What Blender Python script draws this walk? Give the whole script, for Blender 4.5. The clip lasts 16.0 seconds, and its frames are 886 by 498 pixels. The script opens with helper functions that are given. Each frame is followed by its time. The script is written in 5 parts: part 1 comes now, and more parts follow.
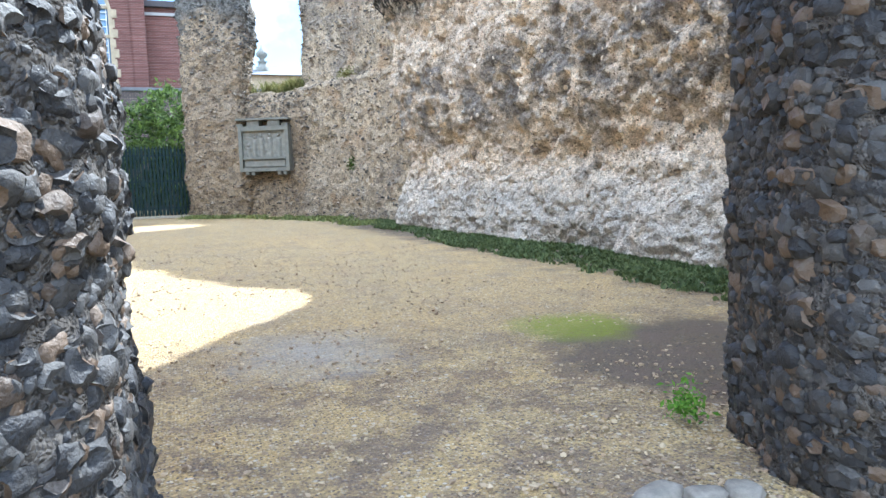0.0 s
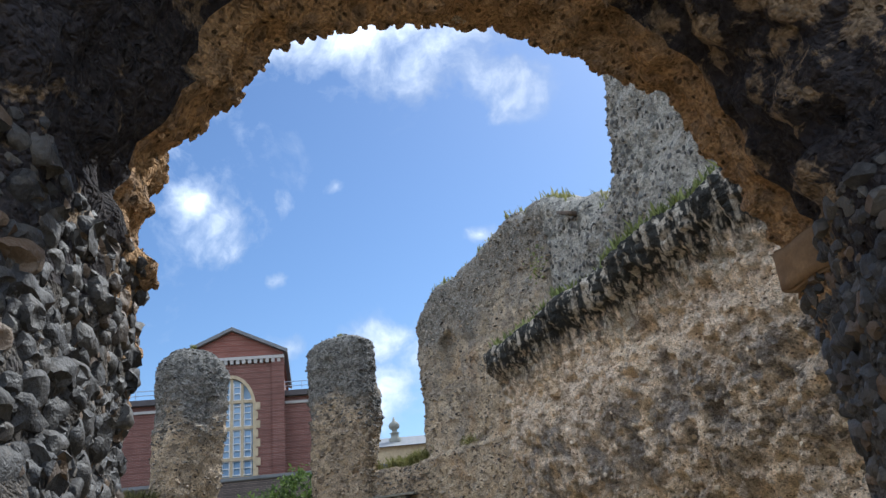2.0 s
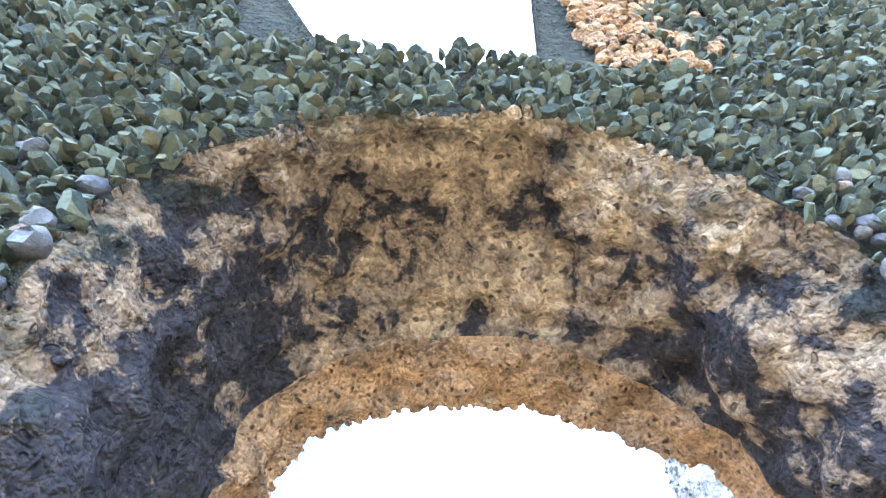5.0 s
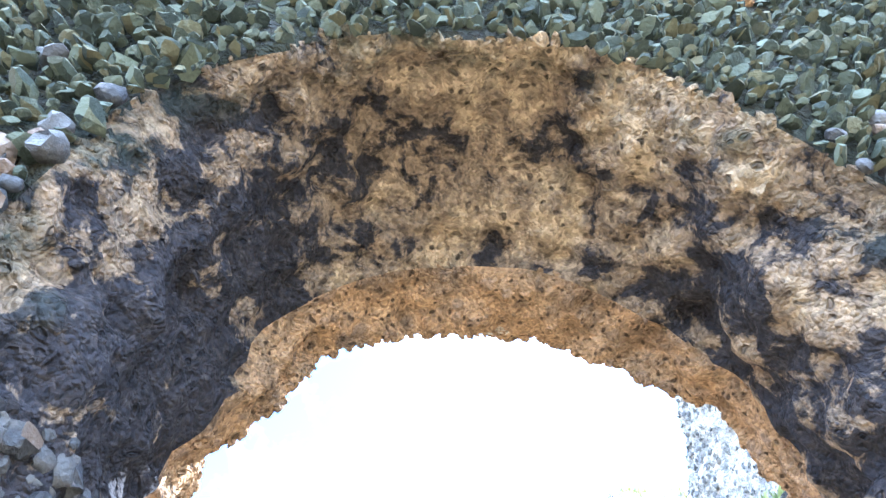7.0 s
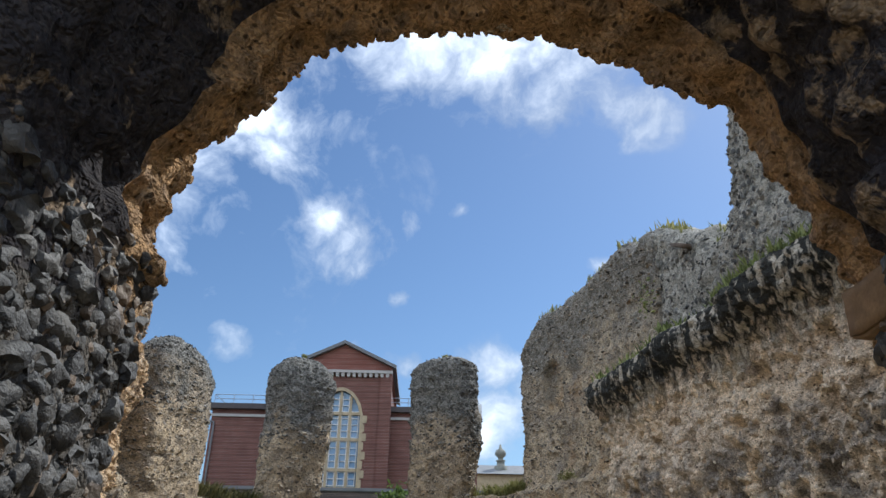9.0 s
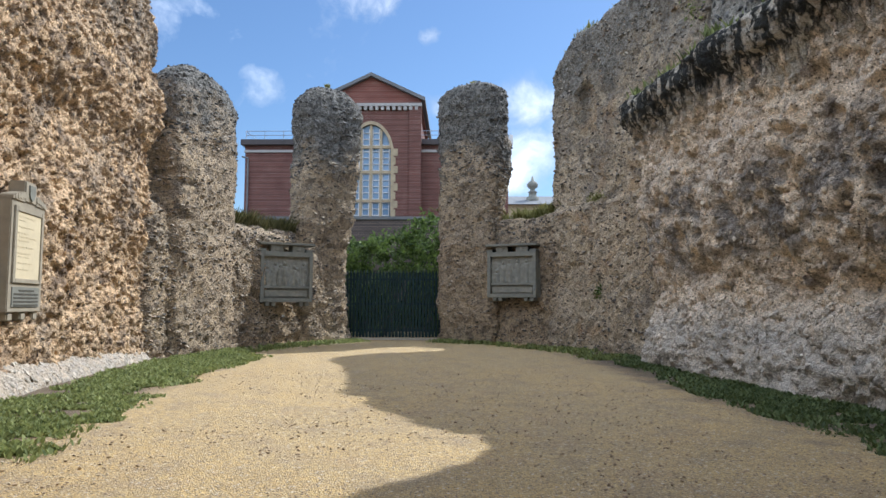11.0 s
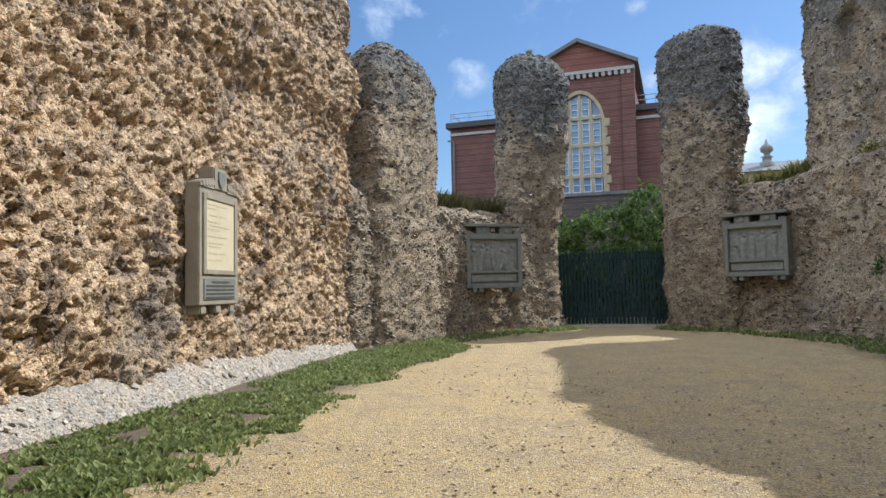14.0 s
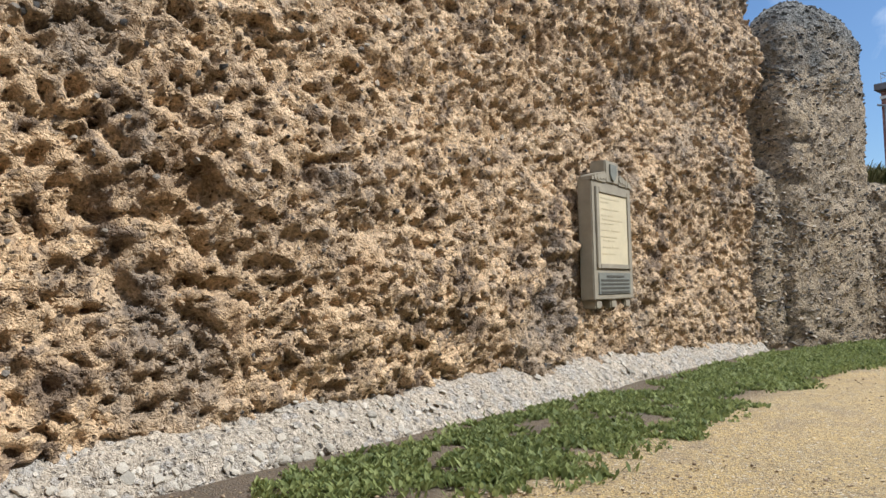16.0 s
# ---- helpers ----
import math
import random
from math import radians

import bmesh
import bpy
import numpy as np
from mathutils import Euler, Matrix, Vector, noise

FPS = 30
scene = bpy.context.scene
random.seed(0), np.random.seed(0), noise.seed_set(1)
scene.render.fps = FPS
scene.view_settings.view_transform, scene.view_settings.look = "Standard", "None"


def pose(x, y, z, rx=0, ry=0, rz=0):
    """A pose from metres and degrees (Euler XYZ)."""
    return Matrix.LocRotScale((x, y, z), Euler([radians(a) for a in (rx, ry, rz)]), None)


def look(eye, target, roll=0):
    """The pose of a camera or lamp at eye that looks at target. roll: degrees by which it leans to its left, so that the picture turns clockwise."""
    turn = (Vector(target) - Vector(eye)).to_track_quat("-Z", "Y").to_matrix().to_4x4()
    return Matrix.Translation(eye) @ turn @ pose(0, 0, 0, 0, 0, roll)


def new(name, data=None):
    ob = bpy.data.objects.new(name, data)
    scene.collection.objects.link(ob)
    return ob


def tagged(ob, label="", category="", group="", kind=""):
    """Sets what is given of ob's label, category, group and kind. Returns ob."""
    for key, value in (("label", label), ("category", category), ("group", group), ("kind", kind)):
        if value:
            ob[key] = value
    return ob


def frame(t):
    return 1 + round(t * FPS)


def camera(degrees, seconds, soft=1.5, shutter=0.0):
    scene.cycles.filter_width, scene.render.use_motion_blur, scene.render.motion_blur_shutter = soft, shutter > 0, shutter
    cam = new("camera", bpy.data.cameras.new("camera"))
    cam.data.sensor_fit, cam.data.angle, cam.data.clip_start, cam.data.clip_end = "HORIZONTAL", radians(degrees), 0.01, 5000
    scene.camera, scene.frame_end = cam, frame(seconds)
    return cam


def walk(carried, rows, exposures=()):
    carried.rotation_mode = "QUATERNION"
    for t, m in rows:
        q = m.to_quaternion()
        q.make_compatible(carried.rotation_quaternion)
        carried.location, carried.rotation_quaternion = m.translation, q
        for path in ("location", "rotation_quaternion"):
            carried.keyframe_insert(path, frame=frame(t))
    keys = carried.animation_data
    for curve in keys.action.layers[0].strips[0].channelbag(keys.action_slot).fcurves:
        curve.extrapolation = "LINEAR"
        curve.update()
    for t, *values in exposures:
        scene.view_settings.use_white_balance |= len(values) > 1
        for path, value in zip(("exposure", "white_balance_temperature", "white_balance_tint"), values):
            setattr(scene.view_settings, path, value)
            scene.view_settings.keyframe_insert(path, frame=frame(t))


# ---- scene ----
cam = camera(64.9, 16.0)
PATH = [
    (0, (1.216, -11.041, 1.451), (1.921, -9.182, 1.234), -1.7),
    (0.5, (1.42, -10.926, 1.503), (1.997, -9.011, 1.507), -2.5),
    (1, (1.474, -10.895, 1.552), (1.96, -8.975, 1.827), -4.0),
    (1.5, (1.531, -10.913, 1.603), (1.963, -9.034, 2.135), -5.7),
    (2, (1.661, -10.874, 1.683), (2.051, -9.076, 2.468), -6.8),
    (2.5, (1.701, -10.899, 1.729), (2.035, -9.233, 2.785), -7.1),
    (3, (1.698, -10.924, 1.763), (1.97, -9.422, 3.055), -7.8),
    (3.5, (1.705, -10.985, 1.8), (1.933, -9.618, 3.242), -7.9),
    (4, (1.717, -11.008, 1.809), (1.953, -9.744, 3.34), -9.1),
    (4.2, (1.725, -11.019, 1.816), (1.972, -9.785, 3.371), -9.6),
    (6.3, (1.799, -11.02, 1.806), (2.015, -9.757, 3.342), -5.2),
    (6.5, (1.801, -11.003, 1.802), (2.007, -9.712, 3.315), -4.5),
    (7, (1.812, -10.98, 1.792), (1.993, -9.606, 3.234), -2.6),
    (7.5, (1.86, -10.941, 1.778), (2.011, -9.474, 3.129), -0.7),
    (8, (1.888, -10.83, 1.735), (2.026, -9.277, 2.988), -0.4),
    (8.5, (1.993, -10.785, 1.72), (2.093, -9.107, 2.802), 0.3),
    (9, (2.14, -10.75, 1.687), (2.183, -8.948, 2.554), 1.0),
    (9.5, (2.239, -10.66, 1.626), (2.238, -8.763, 2.261), 1.1),
    (10, (2.326, -10.466, 1.555), (2.306, -8.509, 1.968), 0.8),
    (10.2, (2.354, -10.361, 1.536), (2.336, -8.389, 1.874), 0.5),
    (12.3, (2.369, -8.93, 1.4), (2.24, -6.936, 1.484), -0.4),
    (12.5, (2.353, -8.798, 1.413), (2.205, -6.805, 1.49), -0.6),
    (13, (2.293, -8.422, 1.438), (2.081, -6.434, 1.512), -0.9),
    (13.5, (2.193, -8.08, 1.437), (1.857, -6.111, 1.528), -0.8),
    (14, (2.094, -7.762, 1.475), (1.454, -5.87, 1.591), -1.1),
    (14.5, (2.001, -7.566, 1.48), (1.054, -5.811, 1.619), -1.5),
    (15, (1.918, -7.46, 1.479), (0.726, -5.861, 1.627), -1.5),
    (15.5, (1.9, -7.415, 1.491), (0.521, -5.973, 1.626), -1.2),
    (16, (1.883, -7.416, 1.482), (0.344, -6.145, 1.603), -1.2),
]
EXPOSURES = [(0, 2.2, 5150, 6), (0.6, 2.15, 5250, 6), (1.0, 2.0, 5500, 7), (1.5, 1.45, 5650, 8), (2.0, 0.85, 5600, 8), (2.5, 0.75, 5400, 7), (3.0, 1.0, 5150, 7), (3.5, 2.05, 4750, 8), (4.0, 3.45, 4700, 8),
             (4.2, 3.7, 4700, 8), (6.3, 3.75, 4700, 8), (7.0, 3.7, 4700, 8), (7.5, 3.4, 4750, 9), (8.0, 2.6, 5000, 9), (8.5, 1.15, 5600, 8), (9.0, 0.65, 5750, 7), (9.5, 0.75, 5900, 8), (10.0, 0.9, 5800, 9),
             (12.3, 0.85, 5550, 8), (16.0, 0.75, 5700, 8)]
walk(cam, [(t, look(eye, target, roll)) for t, eye, target, roll in PATH], EXPOSURES)

# ---- sky and sun ----
SUN = Vector((5.7, 4.8, 8.4)).normalized()
lamp = new("sun", bpy.data.lights.new("sun", "SUN"))
lamp.data.energy, lamp.data.angle, lamp.data.color = 3.1, radians(0.55), (1.0, 0.93, 0.82)
lamp.matrix_world = look(SUN * 60, (0, 0, 0))


class Nodes:
    """A small shorthand for node trees."""

    def __init__(self, tree):
        self.tree = tree

    def add(self, kind, inputs=None, **props):
        node = self.tree.nodes.new(kind)
        for key, value in props.items():
            if key == "operation":
                node.operation = value
            elif key == "data_type":
                node.data_type = value
            elif key == "blend_type":
                node.blend_type = value
            elif key == "feature":
                node.feature = value
            elif key == "sky_type":
                node.sky_type = value
            elif key == "normalize":
                node.normalize = value
        for key, value in (inputs or {}).items():
            if isinstance(value, bpy.types.NodeSocket):
                self.tree.links.new(value, node.inputs[key])
            else:
                node.inputs[key].default_value = value
        return node

    def math(self, op, a, b=0.0, c=None):
        inputs = {0: a, 1: b}
        if c is not None:
            inputs[2] = c
        return self.add("ShaderNodeMath", inputs, operation=op).outputs[0]

    def mix(self, f, a, b, blend="MIX"):
        node = self.add("ShaderNodeMix", data_type="RGBA", blend_type=blend)
        for key, value in ((0, f), (6, a), (7, b)):
            if isinstance(value, bpy.types.NodeSocket):
                self.tree.links.new(value, node.inputs[key])
            else:
                node.inputs[key].default_value = (*value, 1) if key > 0 and len(value) == 3 else value
        return node.outputs[2]

    def noise(self, vector, scale, detail=4.0, rough=0.6):
        return self.add("ShaderNodeTexNoise", {"Vector": vector, "Scale": scale, "Detail": detail, "Roughness": rough}).outputs[0]

    def cells(self, vector, scale, feature="F1"):
        return self.add("ShaderNodeTexVoronoi", {"Vector": vector, "Scale": scale}, feature=feature)

    def span(self, value, lo, hi, a=0.0, b=1.0):
        return self.add("ShaderNodeMapRange", {0: value, 1: lo, 2: hi, 3: a, 4: b}).outputs[0]


def build_world():
    world = bpy.data.worlds.new("sky")
    scene.world = world
    world.use_nodes = True
    world.node_tree.nodes.clear()
    n = Nodes(world.node_tree)
    sky = n.add("ShaderNodeTexSky", sky_type="NISHITA")
    sky.sun_disc = False
    sky.sun_elevation, sky.sun_rotation = math.asin(SUN.z), math.atan2(SUN.x, SUN.y)
    sky.air_density, sky.dust_density, sky.ozone_density = 1.1, 0.5, 4.0
    way = n.add("ShaderNodeTexCoord").outputs["Generated"]
    # cumulus where they stand in the sky, plus large unseen fill clouds, broken up by turbulence
    warp = n.add("ShaderNodeVectorMath", {0: n.add("ShaderNodeTexNoise", {"Vector": way, "Scale": 5.0, "Detail": 5.0}).outputs[1], 1: (0.5, 0.5, 0.5)}, operation="SUBTRACT").outputs[0]
    warp = n.add("ShaderNodeVectorMath", {0: warp, 3: 0.14}, operation="SCALE").outputs[0]
    moved = n.add("ShaderNodeVectorMath", {0: way, 1: warp}, operation="ADD").outputs[0]
    total, fill_cloud = None, None
    for az, el, size in CLOUDS:
        a, e = radians(az), radians(el)
        spot = (math.sin(a) * math.cos(e), math.cos(a) * math.cos(e), math.sin(e))
        away = n.add("ShaderNodeVectorMath", {0: moved, 1: spot}, operation="SUBTRACT").outputs[0]
        flat = n.add("ShaderNodeVectorMath", {0: away, 1: (1, 1, 1.45)}, operation="MULTIPLY").outputs[0]
        gap = n.add("ShaderNodeVectorMath", {0: flat}, operation="LENGTH").outputs["Value"]
        blob = n.span(gap, size * 1.7, 0.0)
        total = blob if total is None else n.math("MAXIMUM", total, blob)
        if size > 0.3:
            fill_cloud = blob if fill_cloud is None else n.math("MAXIMUM", fill_cloud, blob)
    fluff = n.noise(moved, 9.0, 12.0, 0.62)
    raw = n.math("ADD", n.math("MULTIPLY", total, 1.0), n.math("MULTIPLY", fluff, 2.5))
    cover = n.math("POWER", n.span(raw, 1.5, 2.42), 1.15)
    cover = n.math("MULTIPLY", cover, n.span(total, 0.0, 0.3))
    # thick cloud is whiter than its thin rim
    shade = n.math("ADD", n.span(raw, 1.7, 2.7, 6.0, 12.5), n.span(n.noise(moved, 5.0, 4.0), 0.35, 0.65, -1.2, 1.2))
    # the large out-of-view clouds are added and brightened to fill the shaded walls
    shade = n.math("ADD", shade, n.span(fill_cloud, 0.1, 0.6, 0.0, 12.0))
    white = n.add("ShaderNodeCombineColor", {0: n.math("MULTIPLY", shade, 0.98), 1: shade, 2: n.math("MULTIPLY", shade, 1.04)}).outputs[0]
    colour = n.mix(cover, sky.outputs[0], white)
    back = n.add("ShaderNodeBackground", {"Color": colour, "Strength": 0.072})
    out = n.add("ShaderNodeOutputWorld")
    n.tree.links.new(back.outputs[0], out.inputs[0])


# azimuth from +y towards +x, elevation, radius
CLOUDS = [(-18.2, 34.3, 0.083), (-14.9, 32.2, 0.062), (-7.4, 25.5, 0.052), (-10.0, 27.4, 0.041), (-4.8, 25.4, 0.034), (4.5, 28.8, 0.023), (-1.3, 26.8, 0.025), (-2.2, 21.9, 0.021), (-16.8, 16.6, 0.029), (-5.6, 17.5, 0.023), (-1.9, 16.3, 0.023), (16.0, 23.0, 0.021), (20.6, 35.1, 0.041), (-3.6, 41.3, 0.083), (5.3, 40.6, 0.097), (13.8, 39.2, 0.083), (10.6, 41.2, 0.083), (19.4, 35.8, 0.041), (-15.8, 34.6, 0.076), (6.0, 16.3, 0.052), (7.1, 13.0, 0.062), (5.1, 10.4, 0.048), (-16.5, 16.0, 0.031), (-2.8, 21.7, 0.014), (8.5, 14.7, 0.041),
          # large clouds out of view, added as fill light
          (-75, 35, 0.7), (-110, 45, 0.8), (180, 45, 0.9), (-140, 25, 0.7), (-80, 14, 0.45), (140, 30, 0.6), (-30, 88, 0.6), (-160, 70, 0.7), (-85, 65, 0.7), (100, 35, 0.4)]
build_world()


# ---- materials ----
def material(name):
    m = bpy.data.materials.new(name)
    m.use_nodes = True
    m.node_tree.nodes.clear()
    n = Nodes(m.node_tree)
    return m, n


def finish(m, n, colour, rough=0.85, bump=None, strength=0.5, distance=0.02, metal=0.0, spec=0.5):
    inputs = {"Base Color": colour if isinstance(colour, bpy.types.NodeSocket) else (*colour, 1), "Roughness": rough, "Metallic": metal, "Specular IOR Level": spec}
    if bump is not None:
        inputs["Normal"] = n.add("ShaderNodeBump", {"Strength": strength, "Distance": distance, "Height": bump}).outputs[0]
    bsdf = n.add("ShaderNodeBsdfPrincipled", inputs)
    out = n.add("ShaderNodeOutputMaterial")
    n.tree.links.new(bsdf.outputs[0], out.inputs[0])
    return m


def here(n):
    return n.add("ShaderNodeNewGeometry").outputs["Position"]


def rubble_material(name, mortar, mortar2, flint, dirt, grey_from=99.0, grey_amount=0.0, scale=9.0, flints=0.5, blotch=3.2, soot=0.85, zones=None, cut=0.48):
    """Weathered core of flint set in lime mortar: pale mortar with holes, dark flints, sooty blotches."""
    m, n = material(name)
    p = here(n)
    swirl = n.add("ShaderNodeVectorMath", {0: n.add("ShaderNodeTexNoise", {"Vector": p, "Scale": 7.0, "Detail": 3.0}).outputs[1], 1: (0.5, 0.5, 0.5)}, operation="SUBTRACT").outputs[0]
    bent = n.add("ShaderNodeVectorMath", {0: p, 1: n.add("ShaderNodeVectorMath", {0: swirl, 3: 0.10}, operation="SCALE").outputs[0]}, operation="ADD").outputs[0]
    cells = n.cells(bent, scale)
    cells2 = n.cells(bent, scale * 2.3)
    big = n.noise(p, 0.7, 5.0, 0.6)
    mid = n.noise(bent, blotch, 6.0, 0.65)
    fine = n.noise(p, 26.0, 5.0, 0.7)
    colour = n.mix(n.span(big, 0.35, 0.65), mortar, mortar2)
    colour = n.mix(n.span(fine, 0.3, 0.75, 0.0, 0.55), colour, (mortar[0] * 0.55, mortar[1] * 0.52, mortar[2] * 0.5))
    pick = n.add("ShaderNodeSeparateColor", {0: cells.outputs["Color"]}).outputs[0]
    isflint = n.math("MULTIPLY", n.span(pick, 0.52, 0.6), n.span(cells.outputs["Distance"], 0.5, 0.38))
    tone = n.mix(n.add("ShaderNodeSeparateColor", {0: cells.outputs["Color"]}).outputs[1], flint, (flint[0] * 2.2, flint[1] * 2.1, flint[2] * 2.0))
    colour = n.mix(n.math("MULTIPLY", isflint, flints), colour, tone)
    blot = n.math("MULTIPLY", n.span(mid, cut, cut + 0.11), n.span(big, 0.62, 0.42, 0.25 * soot if soot < 1 else 0.8, soot))
    colour = n.mix(blot, colour, dirt)
    gap = n.add("ShaderNodeSeparateColor", {0: cells2.outputs["Color"]}).outputs[2]
    hole = n.math("MULTIPLY", n.span(gap, 0.70, 0.78), n.span(cells2.outputs["Distance"], 0.42, 0.25))
    # shade inside the holes is put into the colour, over the sunken bump
    colour = n.mix(n.math("MULTIPLY", hole, 0.8), colour, (dirt[0] * 0.45, dirt[1] * 0.42, dirt[2] * 0.4))
    grit = n.cells(bent, scale * 5.5)
    tint = n.span(n.add("ShaderNodeSeparateColor", {0: grit.outputs["Color"]}).outputs[1], 0.0, 1.0, 0.6, 1.45)
    if zones is not None:
        colour = zones(n, colour, p, big, mid, fine)
    if grey_amount:
        z = n.add("ShaderNodeSeparateXYZ", {0: p}).outputs[2]
        up = n.math("ADD", z, n.math("MULTIPLY", n.math("SUBTRACT", big, 0.5), 5.0))
        colour = n.mix(n.span(up, grey_from - 0.7, grey_from + 0.7, 0.0, grey_amount), colour, n.mix(n.span(n.math("ADD", fine, n.math("MULTIPLY", pick, 0.3)), 0.45, 0.85), (0.050, 0.050, 0.048), (0.27, 0.26, 0.235)))
    colour = n.mix(0.75, colour, n.add("ShaderNodeCombineColor", {0: tint, 1: tint, 2: tint}).outputs[0], "MULTIPLY")
    height = n.math("SUBTRACT", n.math("ADD", n.math("MULTIPLY", n.span(cells.outputs["Distance"], 0.6, 0.1), 0.6), n.math("ADD", n.math("MULTIPLY", fine, 0.5), n.math("ADD", n.math("MULTIPLY", n.span(cells2.outputs["Distance"], 0.5, 0.1), 0.35), n.math("MULTIPLY", n.span(grit.outputs["Distance"], 0.6, 0.1), 0.25)))), hole)
    return finish(m, n, colour, 0.93, height, 1.0, 0.045, 0.0, 0.15)


def north_zones(n, colour, p, big, mid, fine):
    """Stretches where the mortar is gone and grey flint core shows, and warm iron-stained patches."""
    wide = n.noise(p, 0.55, 4.0, 0.62)
    core = n.mix(n.span(fine, 0.38, 0.66), (0.06, 0.055, 0.052), (0.33, 0.30, 0.265))
    colour = n.mix(n.span(wide, 0.54, 0.64, 0.0, 0.5), colour, core)
    warm = n.noise(p, 0.9, 3.0, 0.6)
    return n.mix(n.span(warm, 0.56, 0.68, 0.0, 0.45), colour, n.mix(fine, (0.30, 0.17, 0.085), (0.60, 0.40, 0.21)))


def south_zones(n, colour, p, big, mid, fine):
    """Limewashed foot, a sooty band at head height and above, and dark run-off streaks under the ledge."""
    axes = n.add("ShaderNodeSeparateXYZ", {0: p})
    z = n.math("ADD", axes.outputs[2], n.math("MULTIPLY", n.math("SUBTRACT", big, 0.5), 2.2))
    lime = n.mix(n.span(fine, 0.35, 0.7), (0.40, 0.375, 0.335), (0.60, 0.57, 0.515))
    colour = n.mix(n.math("MULTIPLY", n.span(z, 1.7, 0.8), n.span(mid, 0.30, 0.5, 0.3, 0.75)), colour, lime)
    band = n.math("MULTIPLY", n.span(z, 2.0, 2.7), n.span(z, 4.5, 3.7))
    colour = n.mix(n.math("MULTIPLY", band, n.span(mid, 0.39, 0.53, 0.0, 0.8)), colour, n.mix(n.span(fine, 0.35, 0.7), (0.09, 0.085, 0.08), (0.34, 0.32, 0.30)))
    run = n.add("ShaderNodeVectorMath", {0: p, 1: (5.0, 5.0, 0.45)}, operation="MULTIPLY").outputs[0]
    streak = n.noise(run, 1.0, 5.0, 0.6)
    under = n.span(n.math("ADD", axes.outputs[2], n.math("MULTIPLY", n.math("SUBTRACT", streak, 0.5), 2.6)), 5.15, 5.6)
    dark = n.mix(n.span(streak, 0.50, 0.58), (0.018, 0.022, 0.023), (0.42, 0.38, 0.31))
    return n.mix(n.math("MULTIPLY", under, 0.97), colour, dark)


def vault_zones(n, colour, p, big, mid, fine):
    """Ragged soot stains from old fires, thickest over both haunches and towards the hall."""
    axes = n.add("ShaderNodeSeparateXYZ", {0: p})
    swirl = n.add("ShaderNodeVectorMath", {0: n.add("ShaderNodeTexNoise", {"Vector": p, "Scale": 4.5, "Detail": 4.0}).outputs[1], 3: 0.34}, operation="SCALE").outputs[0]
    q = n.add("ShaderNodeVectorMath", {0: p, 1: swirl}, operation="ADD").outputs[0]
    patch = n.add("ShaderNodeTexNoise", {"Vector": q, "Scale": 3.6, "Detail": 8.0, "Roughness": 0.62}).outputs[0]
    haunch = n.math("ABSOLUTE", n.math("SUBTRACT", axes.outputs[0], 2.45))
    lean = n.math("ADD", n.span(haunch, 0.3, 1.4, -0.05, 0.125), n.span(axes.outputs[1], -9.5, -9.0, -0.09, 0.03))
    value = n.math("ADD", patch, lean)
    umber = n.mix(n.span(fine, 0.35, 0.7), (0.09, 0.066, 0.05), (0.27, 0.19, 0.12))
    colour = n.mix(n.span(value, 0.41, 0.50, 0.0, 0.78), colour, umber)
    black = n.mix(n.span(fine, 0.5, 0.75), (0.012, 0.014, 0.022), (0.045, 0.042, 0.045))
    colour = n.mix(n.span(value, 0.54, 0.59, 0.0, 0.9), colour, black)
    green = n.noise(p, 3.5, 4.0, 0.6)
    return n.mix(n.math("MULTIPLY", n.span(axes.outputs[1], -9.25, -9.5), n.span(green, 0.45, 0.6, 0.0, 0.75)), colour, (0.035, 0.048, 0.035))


def stone_material(name, dark, pale, warm, rough=0.55, bias=0.35, crust=None):
    """Loose flints: each stone its own tone, with a chalky rind. bias: the share of dark stones."""
    m, n = material(name)
    p = here(n)
    geo = n.add("ShaderNodeNewGeometry")
    tone = n.math("FRACT", n.math("ADD", geo.outputs["Random Per Island"], n.add("ShaderNodeObjectInfo").outputs["Random"]))
    colour = n.mix(n.span(tone, bias, 1.0), dark, pale)
    colour = n.mix(n.math("MULTIPLY", n.span(n.math("FRACT", n.math("MULTIPLY", tone, 7.3)), 0.80, 0.88), 0.6), colour, warm)
    rind, patch = n.noise(p, 18.0, 5.0, 0.65), n.noise(p, 5.0, 4.0, 0.6)
    colour = n.mix(n.math("MULTIPLY", n.span(rind, 0.52, 0.68, 0.0, 0.6), n.span(patch, 0.42, 0.6)), colour, crust or pale)
    height = n.math("ADD", n.noise(p, 40.0, 4.0), n.math("MULTIPLY", rind, 0.8))
    return finish(m, n, colour, n.span(rind, 0.3, 0.7, rough, min(0.95, rough + 0.3)), height, 0.7, 0.018)


def plain_material(name, colour, rough=0.6, vary=0.25, scale=8.0, metal=0.0, bump=0.25):
    m, n = material(name)
    p = here(n)
    a, b = n.noise(p, scale, 6.0, 0.65), n.noise(p, scale * 9, 3.0)
    tone = n.mix(n.span(a, 0.3, 0.7), tuple(c * (1 - vary) for c in colour), tuple(min(1, c * (1 + vary)) for c in colour))
    tone = n.mix(n.span(b, 0.4, 0.75, 0, vary), tone, tuple(c * 0.6 for c in colour))
    return finish(m, n, tone, rough, n.math("ADD", a, n.math("MULTIPLY", b, 0.5)), bump, 0.008, metal)


